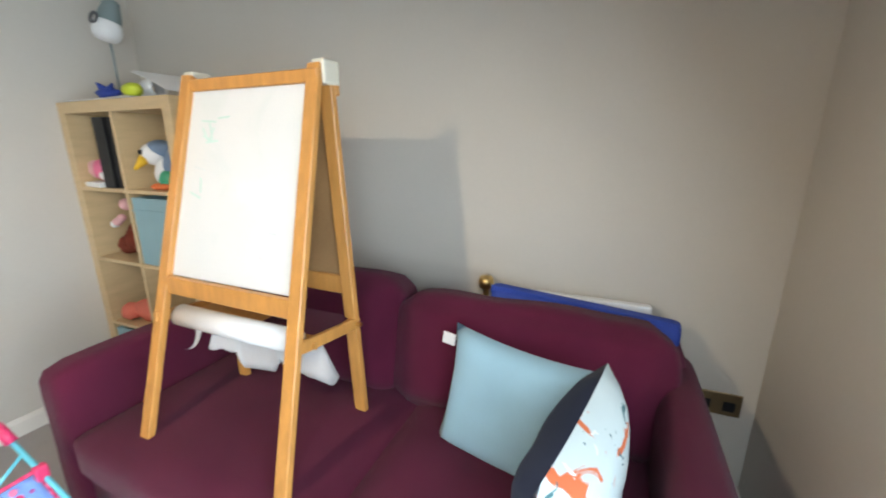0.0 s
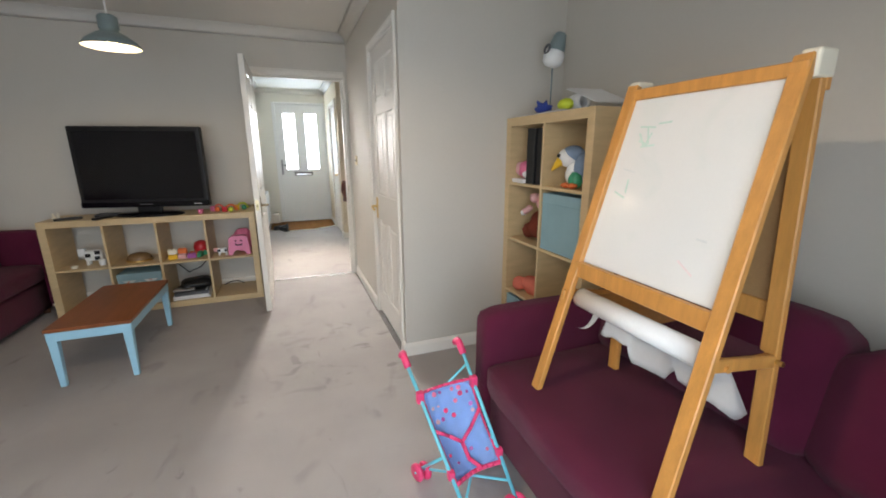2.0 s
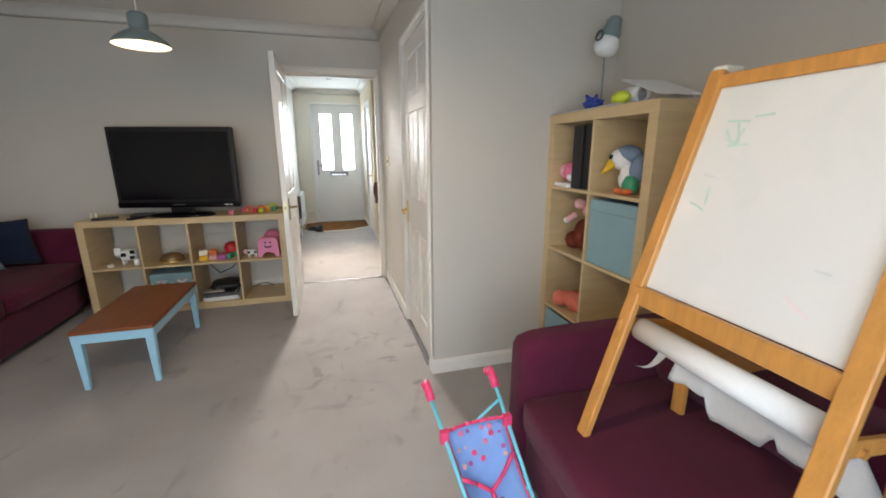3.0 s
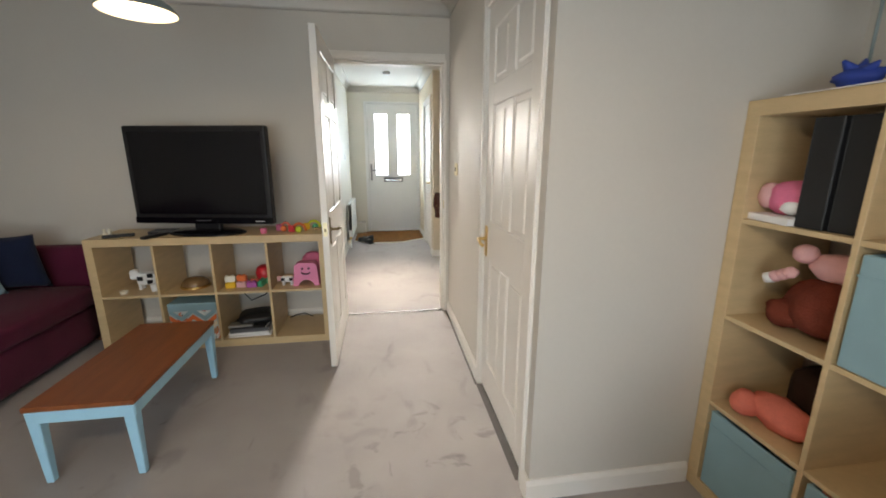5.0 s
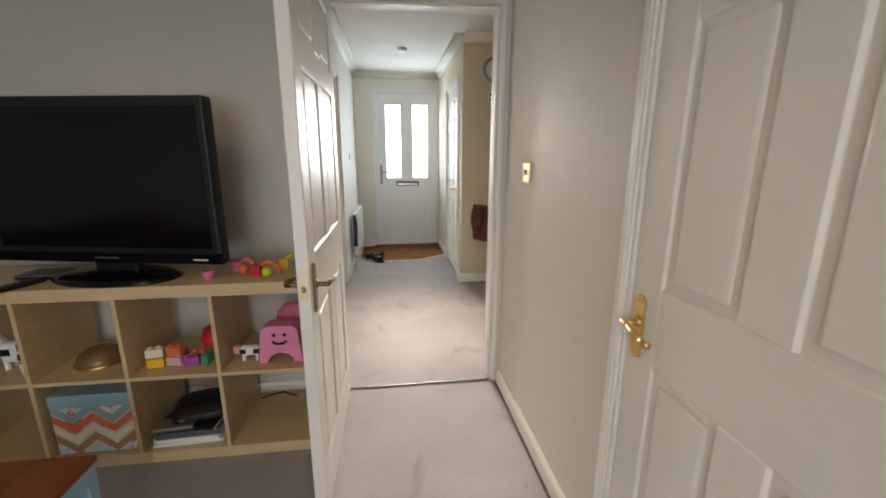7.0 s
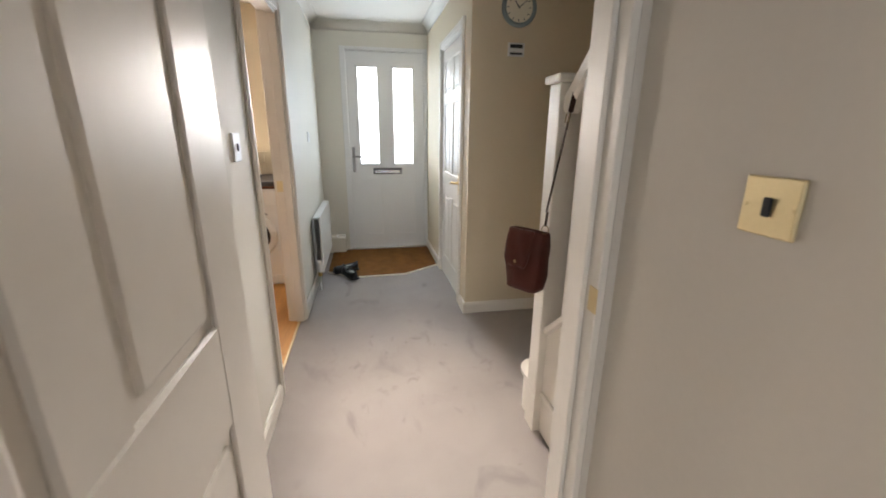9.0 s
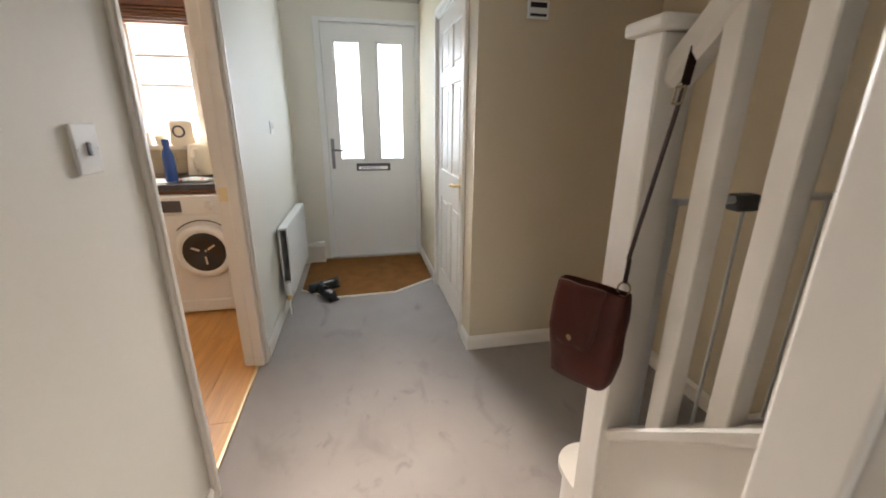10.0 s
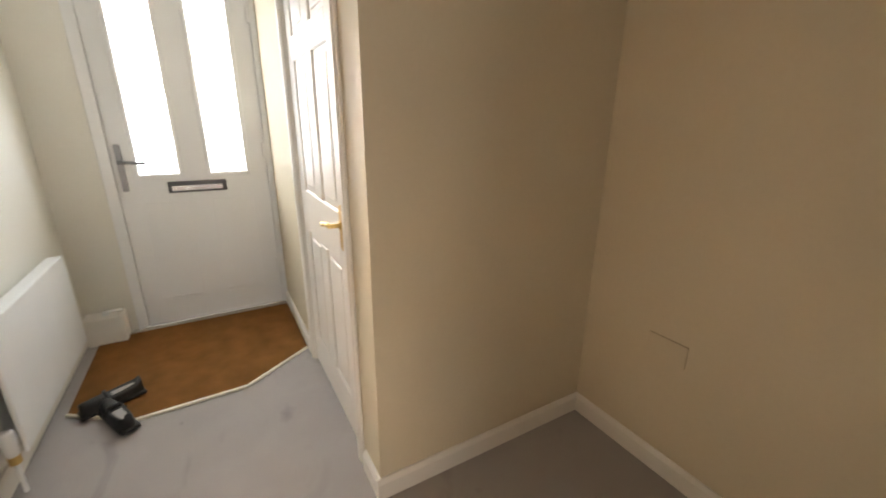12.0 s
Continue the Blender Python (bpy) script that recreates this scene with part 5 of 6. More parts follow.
part("arm", tube(bmesh.new(), (0, 0, 0.36), (0.03, -0.015, 0.35), 0.008, 10), LAMPGREY, t, "", True)

# second sofa along the south wall
s = thing("sofa", pose(-3.32, -2.10, 0, 0, 0, 180), "maroon fabric sofa standing along the wall", "sofa", "maroon sofas")
part("base", soft_box(bmesh.new(), -0.98, 0.90, 0.03, 0.92, 0.04, 0.30, 0.03, 0.004, 8), MAROON, s, "", True)
for x0, x1 in ((-0.84, -0.01), (0.0, 0.84)):
    part("seat_cushion", soft_box(bmesh.new(), x0, x1, 0.0, 0.75, 0.29, 0.44, 0.045, 0.018, 10, x0), MAROON, s, "", True)
    part("back_cushion", soft_box(bmesh.new(), x0, x1, 0.60, 0.80, 0.40, 0.80, 0.06, 0.03, 10, x1), MAROON, s, "", True)
part("armrest", soft_box(bmesh.new(), 0.86, 1.0, 0.01, 0.92, 0.05, 0.69, 0.05, 0.006, 10, 3), MAROON, s, "", True)
part("armrest", soft_box(bmesh.new(), -1.0, -0.86, 0.01, 0.92, 0.05, 0.66, 0.05, 0.006, 10, 8), MAROON, s, "", True)
part("back_frame", soft_box(bmesh.new(), -0.93, 0.93, 0.76, 0.93, 0.05, 0.74, 0.05, 0.006, 8, 5), MAROON, s, "", True)
for sx in (-0.88, 0.88):
    for y in (0.08, 0.85):
        part("leg", tube(bmesh.new(), (sx, y, 0), (sx, y, 0.06), 0.022, 14), WALNUT, s)
stuffed("cushion", pose(-4.06, -2.52, 0.45, 12, 0, 98), 0.40, 0.38, 0.13, NAVY, "navy cushion leaning on the sofa arm", seed=4)
stuffed("cushion", pose(-3.92, -2.66, 0.45, 28, 0, 105), 0.36, 0.30, 0.12, LTBLUE, "pale blue cushion leaning on the navy one", seed=6)

# pendant lamps, one over the table and one over the sofa end of the room
def pendant(x, y, z):
    t = thing("pendant_lamp", pose(x, y, z), "grey-green enamel pendant lamp, lit", "pendant lamp", "pendant lamps")
    part("shade", lathe(bmesh.new(), [(0.145, 0.0), (0.148, 0.004), (0.125, 0.035), (0.075, 0.07), (0.045, 0.085), (0.045, 0.10)], 36), LAMPGREY, t, "", True)
    part("lining", lathe(bmesh.new(), [(0.143, 0.002), (0.12, 0.031), (0.07, 0.065), (0.03, 0.078)], 36), SHADEIN, t, "cream inside of the shade", True)
    part("gallery", lathe(bmesh.new(), [(0.05, 0.098), (0.05, 0.16), (0.04, 0.172), (0.012, 0.175)], 24), LAMPGREY, t, "", True)
    part("bulb", lathe(bmesh.new(), [(0.0, 0.008), (0.018, 0.012), (0.027, 0.028), (0.025, 0.045), (0.014, 0.066), (0.012, 0.08)], 18), BULB, t, "", True).visible_shadow = False
    part("flex", tube(bmesh.new(), (0, 0, 0.172), (0, 0, H - z - 0.02), 0.004, 8), WHITE, t)
    part("ceiling_rose", lathe(bmesh.new(), [(0.012, H - z - 0.04), (0.04, H - z - 0.015), (0.045, H - z)], 20), WHITE, t, "", True)


for x, y, z, _ in LAMPS:
    pendant(x, y, z)


# sockets and switches
def wall_plate(name, m, w, h, mat, label, cat, rockers=1, slots=0, dark=BLACK):
    """A plate on a wall: local x across, y out of the wall, z up, centred."""
    t = thing(name, m, label, cat)
    part("plate", bx(-w / 2, w / 2, 0, 0.008, -h / 2, h / 2, 0.003, 2), mat, t)
    for i in range(rockers):
        x = (i - (rockers - 1) / 2) * w / max(1, rockers) * 0.55
        part("rocker", bx(x - 0.007, x + 0.007, 0.008, 0.013, -0.014, 0.014, 0.002), dark, t)
    for i in range(slots):
        x = (i - (slots - 1) / 2) * w / slots
        part("outlet", bx(x - 0.018, x + 0.018, 0.008, 0.0095, -0.025, 0.012, 0.001), dark, t)
    for x in (-w / 2 + 0.008, w / 2 - 0.008):
        part("screw", tube(bmesh.new(), (x, 0.008, 0), (x, 0.0095, 0), 0.003, 8), mat, t)
    return t


wall_plate("wall_socket", pose(0.405, Y_N - 0.0, 0.415, 0, 0, 180), 0.146, 0.086, DKBRASS, "aged brass double wall socket", "socket", 0, 2)
wall_plate("light_switch", pose(-4.05, Y_COR, 1.21, 0, 0, 180), 0.086, 0.086, PALEBRASS, "brass light switch on the wall", "light switch", 1)

# ---- hall ----
# matting well inside the front door, its edge cut on the slant
bm = bmesh.new()
lo = [bm.verts.new((x, y, 0.0)) for x, y in ((-8.10, -0.57), (-7.35, -0.57), (-7.17, -0.30), (-7.19, 0.16), (-7.42, Y_H - 0.017), (-8.10, Y_H - 0.017))]
f = bm.faces.new(lo)
r = bmesh.ops.extrude_face_region(bm, geom=[f])
bmesh.ops.translate(bm, vec=(0, 0, 0.008), verts=[v for v in r["geom"] if isinstance(v, bmesh.types.BMVert)])
t = thing("doormat", pose(0, 0, 0), "brown coir entrance matting with a slanted edge", "doormat")
part("coir", bm, MATTING, t)
for a, b in (((-7.35, -0.575), (-7.165, -0.30)), ((-7.165, -0.30), (-7.185, 0.16)), ((-7.185, 0.16), (-7.415, Y_H - 0.018))):
    part("edging", bar(bmesh.new(), (*a, 0.006), (*b, 0.006), 0.014, 0.012, 0.002), SHADEIN, t, "pale metal edging")

r = radiator("radiator", Matrix.Translation((-6.95, Y_K + 0.085, 0.14)) @ pose(0, 0, 0, 0, 0, 180), 0.88, 0.49, "white panel radiator on the hall wall", proud=0.07)
v = part("valve", lathe(bmesh.new(), [(0.016, -0.04), (0.02, -0.02), (0.022, 0.0), (0.022, 0.05), (0.017, 0.06), (0, 0.06)], 18, Matrix.Translation((-0.03, 0.03, 0.06))), WHITE, r, "white thermostatic valve head", True)
part("collar", lathe(bmesh.new(), [(0.012, -0.075), (0.018, -0.07), (0.018, -0.04), (0.012, -0.035)], 14, Matrix.Translation((-0.03, 0.03, 0.06))), BRASS, v)
part("pipe", tube(bmesh.new(), (-0.03, 0.03, -0.14), (-0.03, 0.03, 0.0), 0.0075, 10), WHITE, r)

# a boxed pipe by the door
t = thing("pipe_boxing", pose(-8.14, -0.62, 0), "white boxed pipe end beside the front door", "pipe boxing")
part("box", bx(0, 0.12, 0, 0.19, 0, 0.17, 0.006, 2), GLOSS, t)
part("pipe", tube(bmesh.new(), (0.06, 0.1, 0.19), (0.06, 0.19, 0.19), 0.012, 12), CHROME, t)
part("clip", bx(0.045, 0.075, 0.09, 0.12, 0.17, 0.19, 0.002), WHITE, t)


def shoe(m, label):
    t = thing("shoe", m, label, "shoe", "pair of black shoes")
    bm = soft_box(bmesh.new(), -0.04, 0.04, -0.125, 0.125, 0.0, 0.02, 0.009, 0, 8)
    part("sole", bm, BLACK, t, "", True)
    bm = bmesh.new()
    rows = []
    for j in range(11):
        f = j / 10
        y = -0.118 + 0.236 * f
        w = 0.038 * (1 - abs(2 * f - 0.9) ** 3 * 0.35)
        h = 0.055 + 0.03 * (f - 0.35) * (1 if f > 0.35 else 0.4)
        row = []
        for k in range(9):
            a = math.pi * k / 8
            row.append(bm.verts.new((w * math.cos(a), y, 0.016 + h * math.sin(a) ** 0.8 * (1 if not 0.45 < f < 0.95 or not 2 < k < 6 else 0.55))))
        rows.append(row)
    for a, b in zip(rows, rows[1:]):
        for k in range(8):
            bm.faces.new((a[k], a[k + 1], b[k + 1], b[k]))
    bm.faces.new(rows[0])
    bm.faces.new(rows[-1])
    part("upper", bm, RUBBER, t, "", True)
    part("lining", bx(-0.02, 0.02, 0.0, 0.095, 0.045, 0.058, 0.006, 2), SHOELINE, t, "grey insole")
    part("strap", path_tube(bmesh.new(), [(-0.038, -0.02, 0.035), (-0.02, -0.02, 0.07), (0.02, -0.02, 0.07), (0.038, -0.02, 0.035)], 0.008, 8), RUBBER, t, "", True)


shoe(pose(-7.19, -0.36, 0.009, 0, 0, -62), "worn black flat shoe on the mat edge")
shoe(pose(-7.34, -0.40, 0.009, 0, 0, 25), "worn black flat shoe beside the radiator")
wall_plate("thermostat", pose(-5.245, Y_K, 1.25), 0.085, 0.105, WHITE, "white thermostat on the hall wall", "thermostat", 1, 0, GREY)
wall_plate("light_switch", pose(-7.26, Y_K, 1.265), 0.086, 0.086, WHITE, "white light switch on the hall wall", "light switch", 1, 0, WHITE)
wall_plate("wall_socket", pose(-5.905, Y_N, 0.51, 0, 0, 180), 0.146, 0.086, CREAM, "cream painted blank double wall plate", "socket", 0, 0)

# round clock and small sign on the cream wall
t = thing("wall_clock", pose(X_HC, 0.82, 2.065, 0, 90, 0), "round clock with green rim and pale face", "clock")
part("rim", lathe(bmesh.new(), [(0.085, 0.0), (0.112, 0.0), (0.115, 0.015), (0.105, 0.03), (0.088, 0.02)], 40), LAMPGREY, t, "grey-green rim", True)
part("face", lathe(bmesh.new(), [(0.088, 0.0), (0.088, 0.012), (0, 0.012)], 40), SHADEIN, t)
for k in range(12):
    part("hour_mark", bx(-0.002, 0.002, 0.066, 0.08, 0.012, 0.0135, m=pose(0, 0, 0, 0, 0, 30 * k)), BLACK, t)
part("hour_hand", bx(-0.003, 0.003, -0.008, 0.045, 0.0135, 0.0155, m=pose(0, 0, 0, 0, 0, 130)), BLACK, t)
part("minute_hand", bx(-0.002, 0.002, -0.01, 0.068, 0.0155, 0.017, m=pose(0, 0, 0, 0, 0, 40)), BLACK, t)
t = thing("wall_sign", pose(X_HC, 0.815, 1.825), "small white wall sign with dark bands", "sign")
part("board", bx(0, 0.012, -0.055, 0.055, -0.04, 0.04, 0.002), WHITE, t)
for z0, z1 in ((0.008, 0.03), (-0.03, -0.018)):
    part("band", bx(0.012, 0.0135, -0.042, 0.042, z0, z1), BLACK, t)
t = thing("ceiling_spotlight", pose(-5.25, 0.06, H), "recessed white spotlight in the hall ceiling, lit", "spotlight")
part("bezel", lathe(bmesh.new(), [(0.034, -0.001), (0.036, -0.005), (0.044, -0.004), (0.046, 0.0)], 28), NICKEL, t, "dark metal rim", True)
part("lamp_glass", lathe(bmesh.new(), [(0.034, -0.002), (0.0, -0.002)], 24), BULB, t).visible_shadow = False
t = thing("smoke_alarm", pose(-6.9, -0.02, H), "white round smoke alarm on the ceiling", "smoke alarm")
part("body", lathe(bmesh.new(), [(0.05, 0.0), (0.05, -0.02), (0.038, -0.032), (0, -0.034)], 28), WHITE, t, "", True)

# ---- stairs ----
RISE, GO, X0 = 0.19, 0.215, -5.24
NXP = -5.04
st = thing("stairs", pose(0, 0, 0), "carpeted staircase with white painted string", "stairs", "", "structure")
for i in range(11):
    x = X0 + GO * i
    y0 = Y_STR + 0.035
    if i == 0:
        bm = bx(x + 0.0, x + GO + 0.02, y0 - 0.06, Y_N - 0.001, 0, RISE, 0.0)
        es = [e for e in bm.edges if all(abs(v.co.x - x) < 1e-4 and abs(v.co.y - (y0 - 0.06)) < 1e-4 for v in e.verts)]
        bmesh.ops.bevel(bm, geom=es, offset=0.085, segments=8, profile=0.5, affect="EDGES")
        part("step", bm, GLOSS, st, "white painted bullnose bottom step")
    else:
        part("step", bx(x, x + GO + 0.02, y0, Y_N - 0.001, max(0.0, RISE * (i - 1)), RISE * (i + 1), 0.004), CARPET, st)
    if i == 0:
        bm = bx(x - 0.022, x + GO, y0 - 0.075, Y_N - 0.001, RISE, RISE + 0.02, 0.0)
        es = [e for e in bm.edges if all(abs(v.co.x - x + 0.022) < 1e-4 and abs(v.co.y - (y0 - 0.075)) < 1e-4 for v in e.verts)]
        bmesh.ops.bevel(bm, geom=es, offset=0.1, segments=8, profile=0.5, affect="EDGES")
        part("nosing", bm, GLOSS, st)
# string board on the hall side, sloping with the steps, and the panelling under it
SL = RISE / GO


def slope_z(x):
    return 0.50 + (x + 5.0) * SL


bm = bmesh.new()
xa, xb = NXP + 0.045, X_HALL
pr = [(xa, 0.0), (xb, 0.0), (xb, slope_z(xb)), (xa, slope_z(xa))]
a = [bm.verts.new((x, Y_STR - 0.012, z)) for x, z in pr]
b = [bm.verts.new((x, Y_STR + 0.022, z)) for x, z in pr]
for i in range(4):
    bm.faces.new((a[i], a[(i + 1) % 4], b[(i + 1) % 4], b[i]))
bm.faces.new(a)
bm.faces.new(b)
part("string", bm, GLOSS, st, "white painted string board")
part("moulding", bar(bmesh.new(), (xa, Y_STR - 0.018, 0.20), (xb, Y_STR - 0.018, 0.20), 0.02, 0.02, 0.006), GLOSS, st)
part("base_rail", bar(bmesh.new(), (xa, Y_STR + 0.003, slope_z(xa)), (xb + 0.0, Y_STR + 0.003, slope_z(xb)), 0.07, 0.03, 0.006, (0, 0, 1)), GLOSS, st)
part("handrail", bar(bmesh.new(), (NXP + 0.03, Y_STR + 0.003, slope_z(NXP) + 0.93), (X_HALL, Y_STR + 0.003, slope_z(X_HALL) + 0.93), 0.06, 0.065, 0.012), GLOSS, st, "white painted handrail")
for k in range(2):
    x = NXP + 0.178 + 0.14 * k
    part("baluster", bx(x - 0.0225, x + 0.0225, Y_STR - 0.019, Y_STR + 0.026, slope_z(x), slope_z(x) + 0.91, 0.003), GLOSS, st)
bm = bx(NXP - 0.045, NXP + 0.045, Y_STR - 0.045, Y_STR + 0.045, RISE, 1.485, 0.004)
box(bm, NXP - 0.045, NXP + 0.045, Y_STR - 0.045, Y_STR + 0.045, 0.0, RISE, 0.0)
nw = part("newel_post", bm, GLOSS, st, "white painted square newel post")
part("cap", bx(NXP - 0.062, NXP + 0.062, Y_STR - 0.062, Y_STR + 0.062, 1.485, 1.515, 0.008, 2), GLOSS, nw)

# stair gate between the newel and the wall
g = thing("stair_gate", pose(-5.09, 0, 0), "white metal child gate across the stairs", "stair gate")
GZ0, GZ1, GY0, GY1 = 0.36, 1.12, 0.70, 1.44
for z in (GZ0, GZ1):
    part("rail", tube(bmesh.new(), (0, GY0, z), (0, GY1, z), 0.010, 12), WHITE, g, "", True)
n = 11
for i in range(n):
    y = GY0 + 0.02 + (GY1 - GY0 - 0.04) * i / (n - 1)
    part("bar", tube(bmesh.new(), (0, y, GZ0), (0, y, GZ1), 0.005, 8), WHITE, g, "", True)
for y in (GY0, GY1):
    part("post", bx(-0.012, 0.012, y - 0.012, y + 0.012, GZ0 - 0.03, GZ1 + 0.01, 0.003), WHITE, g)
part("latch", bx(-0.022, 0.022, 0.89, 0.96, 1.09, 1.135, 0.008, 2), GREY, g, "grey plastic latch")
for z in (0.42, 1.105):
    part("spindle", tube(bmesh.new(), (0, Y_STR + 0.045, z), (0, GY0, z), 0.007, 10), GREY, g)
    part("pressure_pad", tube(bmesh.new(), (0, Y_STR + 0.045, z), (0, Y_STR + 0.06, z), 0.022, 16), GREY, g)
    part("pressure_pad", tube(bmesh.new(), (0, GY1, z), (0, Y_N - 0.001, z), 0.016, 16), GREY, g)
part("foot_bar", bx(-0.015, 0.015, GY0, GY1, GZ0 - 0.05, GZ0 - 0.02, 0.004), WHITE, g)

# leather bag on the newel
t = thing("shoulder_bag", pose(-5.005, 0.472, 0.722), "oxblood leather shoulder bag hanging on the newel post", "bag")
bm = bmesh.new()
rows = []
for j in range(15):
    f = j / 14
    z = 0.235 * f
    w = 0.112 - 0.016 * (1 - f) ** 3 - 0.006 * f
    d2 = 0.048 * (1 - 0.55 * f ** 2) + 0.012 * math.sin(3.1 * f)
    row = []
    for k in range(24):
        a = 2 * math.pi * k / 24
        ca, sa = math.cos(a), math.sin(a)
        s2 = (abs(ca) ** 4 + abs(sa) ** 4) ** -0.25
        q = Vector((w * ca * s2, d2 * sa * s2, z))
        q += Vector((0.006, 0.010, 0)) * noise.noise((q.x * 16, q.y * 16, q.z * 11))
        row.append(bm.verts.new(q))
    rows.append(row)
for a, b in zip(rows, rows[1:]):
    for k in range(24):
        bm.faces.new((a[k], a[(k + 1) % 24], b[(k + 1) % 24], b[k]))
bm.faces.new(rows[0])
body = part("body", bm, LEATHER, t, "", True)
bm = bmesh.new()
rows = []
for j in range(12):
    f = 0.40 + 0.60 * j / 11
    trim = 0.022 * max(0.0, 1 - j / 3) ** 2
    d2 = 0.048 * (1 - 0.55 * f ** 2) + 0.012 * math.sin(3.1 * f)
    rows.append([bm.verts.new((-0.092 + trim + (0.146 - 2 * trim) * k / 10, -d2 - 0.007 - 0.003 * math.sin(9 * f + k), 0.235 * f + 0.004 * (j == 11))) for k in range(11)])
for a, b in zip(rows, rows[1:]):
    for k in range(10):
        bm.faces.new((a[k], a[k + 1], b[k + 1], b[k]))
r = bmesh.ops.extrude_face_region(bm, geom=bm.faces[:])
bmesh.ops.translate(bm, vec=(0, 0.008, 0), verts=[v for v in r["geom"] if isinstance(v, bmesh.types.BMVert)])
bmesh.ops.recalc_face_normals(bm, faces=bm.faces[:])
part("flap", bm, LEATHER, t, "leather front flap", True)
part("zip", path_tube(bmesh.new(), [(-0.10, -0.01, 0.236), (-0.05, -0.018, 0.238), (0.05, -0.014, 0.238), (0.10, 0.0, 0.236)], 0.0022, 6), STRAP, t)
for sx in (1,):
    ring = lathe(bmesh.new(), [(0.014, -0.002), (0.018, -0.002), (0.018, 0.002), (0.014, 0.002)], 18, Matrix.Translation((sx * 0.09, 0, 0.248)) @ pose(0, 0, 0, 90, 0, 20))
    part("ring", ring, DKBRASS, t, "brass strap ring")
sp = part("strap", bar(bmesh.new(), (0.065, 0.015, 0.307), (0.075, 0.07, 0.66), 0.011, 0.004, 0.001, (0, 1, 0)), STRAP, t, "dark leather shoulder strap")
bar_pts = [(0.075, 0.07, 0.66), (0.065, 0.09, 0.745), (0.06, 0.125, 0.77), (0.06, 0.155, 0.73), (0.065, 0.165, 0.58)]
bm = bmesh.new()
for a, b in zip(bar_pts, bar_pts[1:]):
    bar(bm, a, b, 0.019, 0.005, 0.001, (1, 0, 0))
part("strap", bm, STRAP, t)
bm = bmesh.new()
loop = [(0.064, 0.062, 0.655), (0.088, 0.062, 0.655), (0.088, 0.058, 0.625), (0.064, 0.058, 0.625), (0.064, 0.062, 0.655)]
for a, b in zip(loop, loop[1:]):
    tube(bm, a, b, 0.002, 8)
part("buckle", bm, DKBRASS, t, "brass buckle frame")
part("flap_stud", tube(bmesh.new(), (-0.02, -0.062, 0.115), (-0.02, -0.054, 0.115), 0.008, 12), DKBRASS, t, "brass flap stud")
part("divider", bx(-0.07, 0.08, -0.004, 0.004, 0.12, 0.228, 0.003), LEATHER, t)
part("swivel", tube(bmesh.new(), (0.09, 0.0, 0.262), (0.088, 0.01, 0.315), 0.006, 10), STRAP, t)
# the body hangs turned away from the post; the strap stays where it is
for ob in t.children:
    if not ob.name.startswith(("strap", "buckle")):
        ob.data.transform(pose(0.006, -0.022, -0.008, 0, 0, 32) @ Matrix.Diagonal((0.78, 1, 1, 1)))
# strike plate on the jamb
structure("strike_plate", bx(X_TV - 0.034, X_TV + 0.003, 0.371, 0.3735, 0.885, 0.95, 0.0008), PALEBRASS, "brass strike plate in the door lining", "strike plate")

# ---- kitchen ----
wm = thing("washing_machine", pose(-7.08, -1.405, 0), "white front-loading washing machine under the worktop", "washing machine")
part("body", bx(-0.55, 0.0, 0, 0.595, 0.012, 0.845, 0.012, 3), WHITE, wm)
for x in (-0.5, -0.05):
    for y in (0.05, 0.545):
        part("foot", tube(bmesh.new(), (x, y, 0), (x, y, 0.014), 0.018, 12), BLACK, wm)
part("plinth", bx(0.0, 0.006, 0.012, 0.583, 0.03, 0.105, 0.003), WHITE, wm)
part("control_panel", bx(0.0, 0.008, 0.01, 0.585, 0.715, 0.838, 0.005, 2), WHITE, wm)
part("drawer", bx(0.008, 0.013, 0.03, 0.19, 0.735, 0.81, 0.006, 2), GREY, wm, "grey soap drawer front")
part("dial", lathe(bmesh.new(), [(0.03, 0), (0.03, 0.012), (0.024, 0.02), (0, 0.02)], 24, Matrix.Translation((0.008, 0.36, 0.775)) @ pose(0, 0, 0, 0, 90, 0)), WHITE, wm, "", True)
AX = Matrix.Translation((0.0, 0.285, 0.46)) @ pose(0, 0, 0, 0, 90, 0)
dr = part("door", lathe(bmesh.new(), [(0.135, 0.0), (0.185, 0.0), (0.188, 0.012), (0.175, 0.028), (0.145, 0.034), (0.135, 0.028)], 44, AX), WHITE, wm, "white round door ring", True)
part("glass_bowl", lathe(bmesh.new(), [(0.137, 0.024), (0.12, 0.03), (0.07, 0.015), (0.0, 0.0)], 40, AX), DARKGLASS, dr, "dark glass bowl", True)
part("gasket", lathe(bmesh.new(), [(0.137, 0.002), (0.137, 0.022), (0.128, 0.024), (0.12, 0.004)], 40, AX), GREY, dr, "", True)
part("drum", lathe(bmesh.new(), [(0.13, 0.0015), (0.0, 0.0015)], 40, AX), SILVER, dr)
part("handle", bx(0.025, 0.04, 0.445, 0.47, 0.42, 0.50, 0.005, 2), WHITE, dr)
part("seam", path_tube(bmesh.new(), [(0.004, 0.285 + 0.215 * math.cos(radians(a)), 0.46 + 0.215 * math.sin(radians(a))) for a in range(55, 140, 8)], 0.0035, 6), GREY, wm, "curved seam over the door", True)
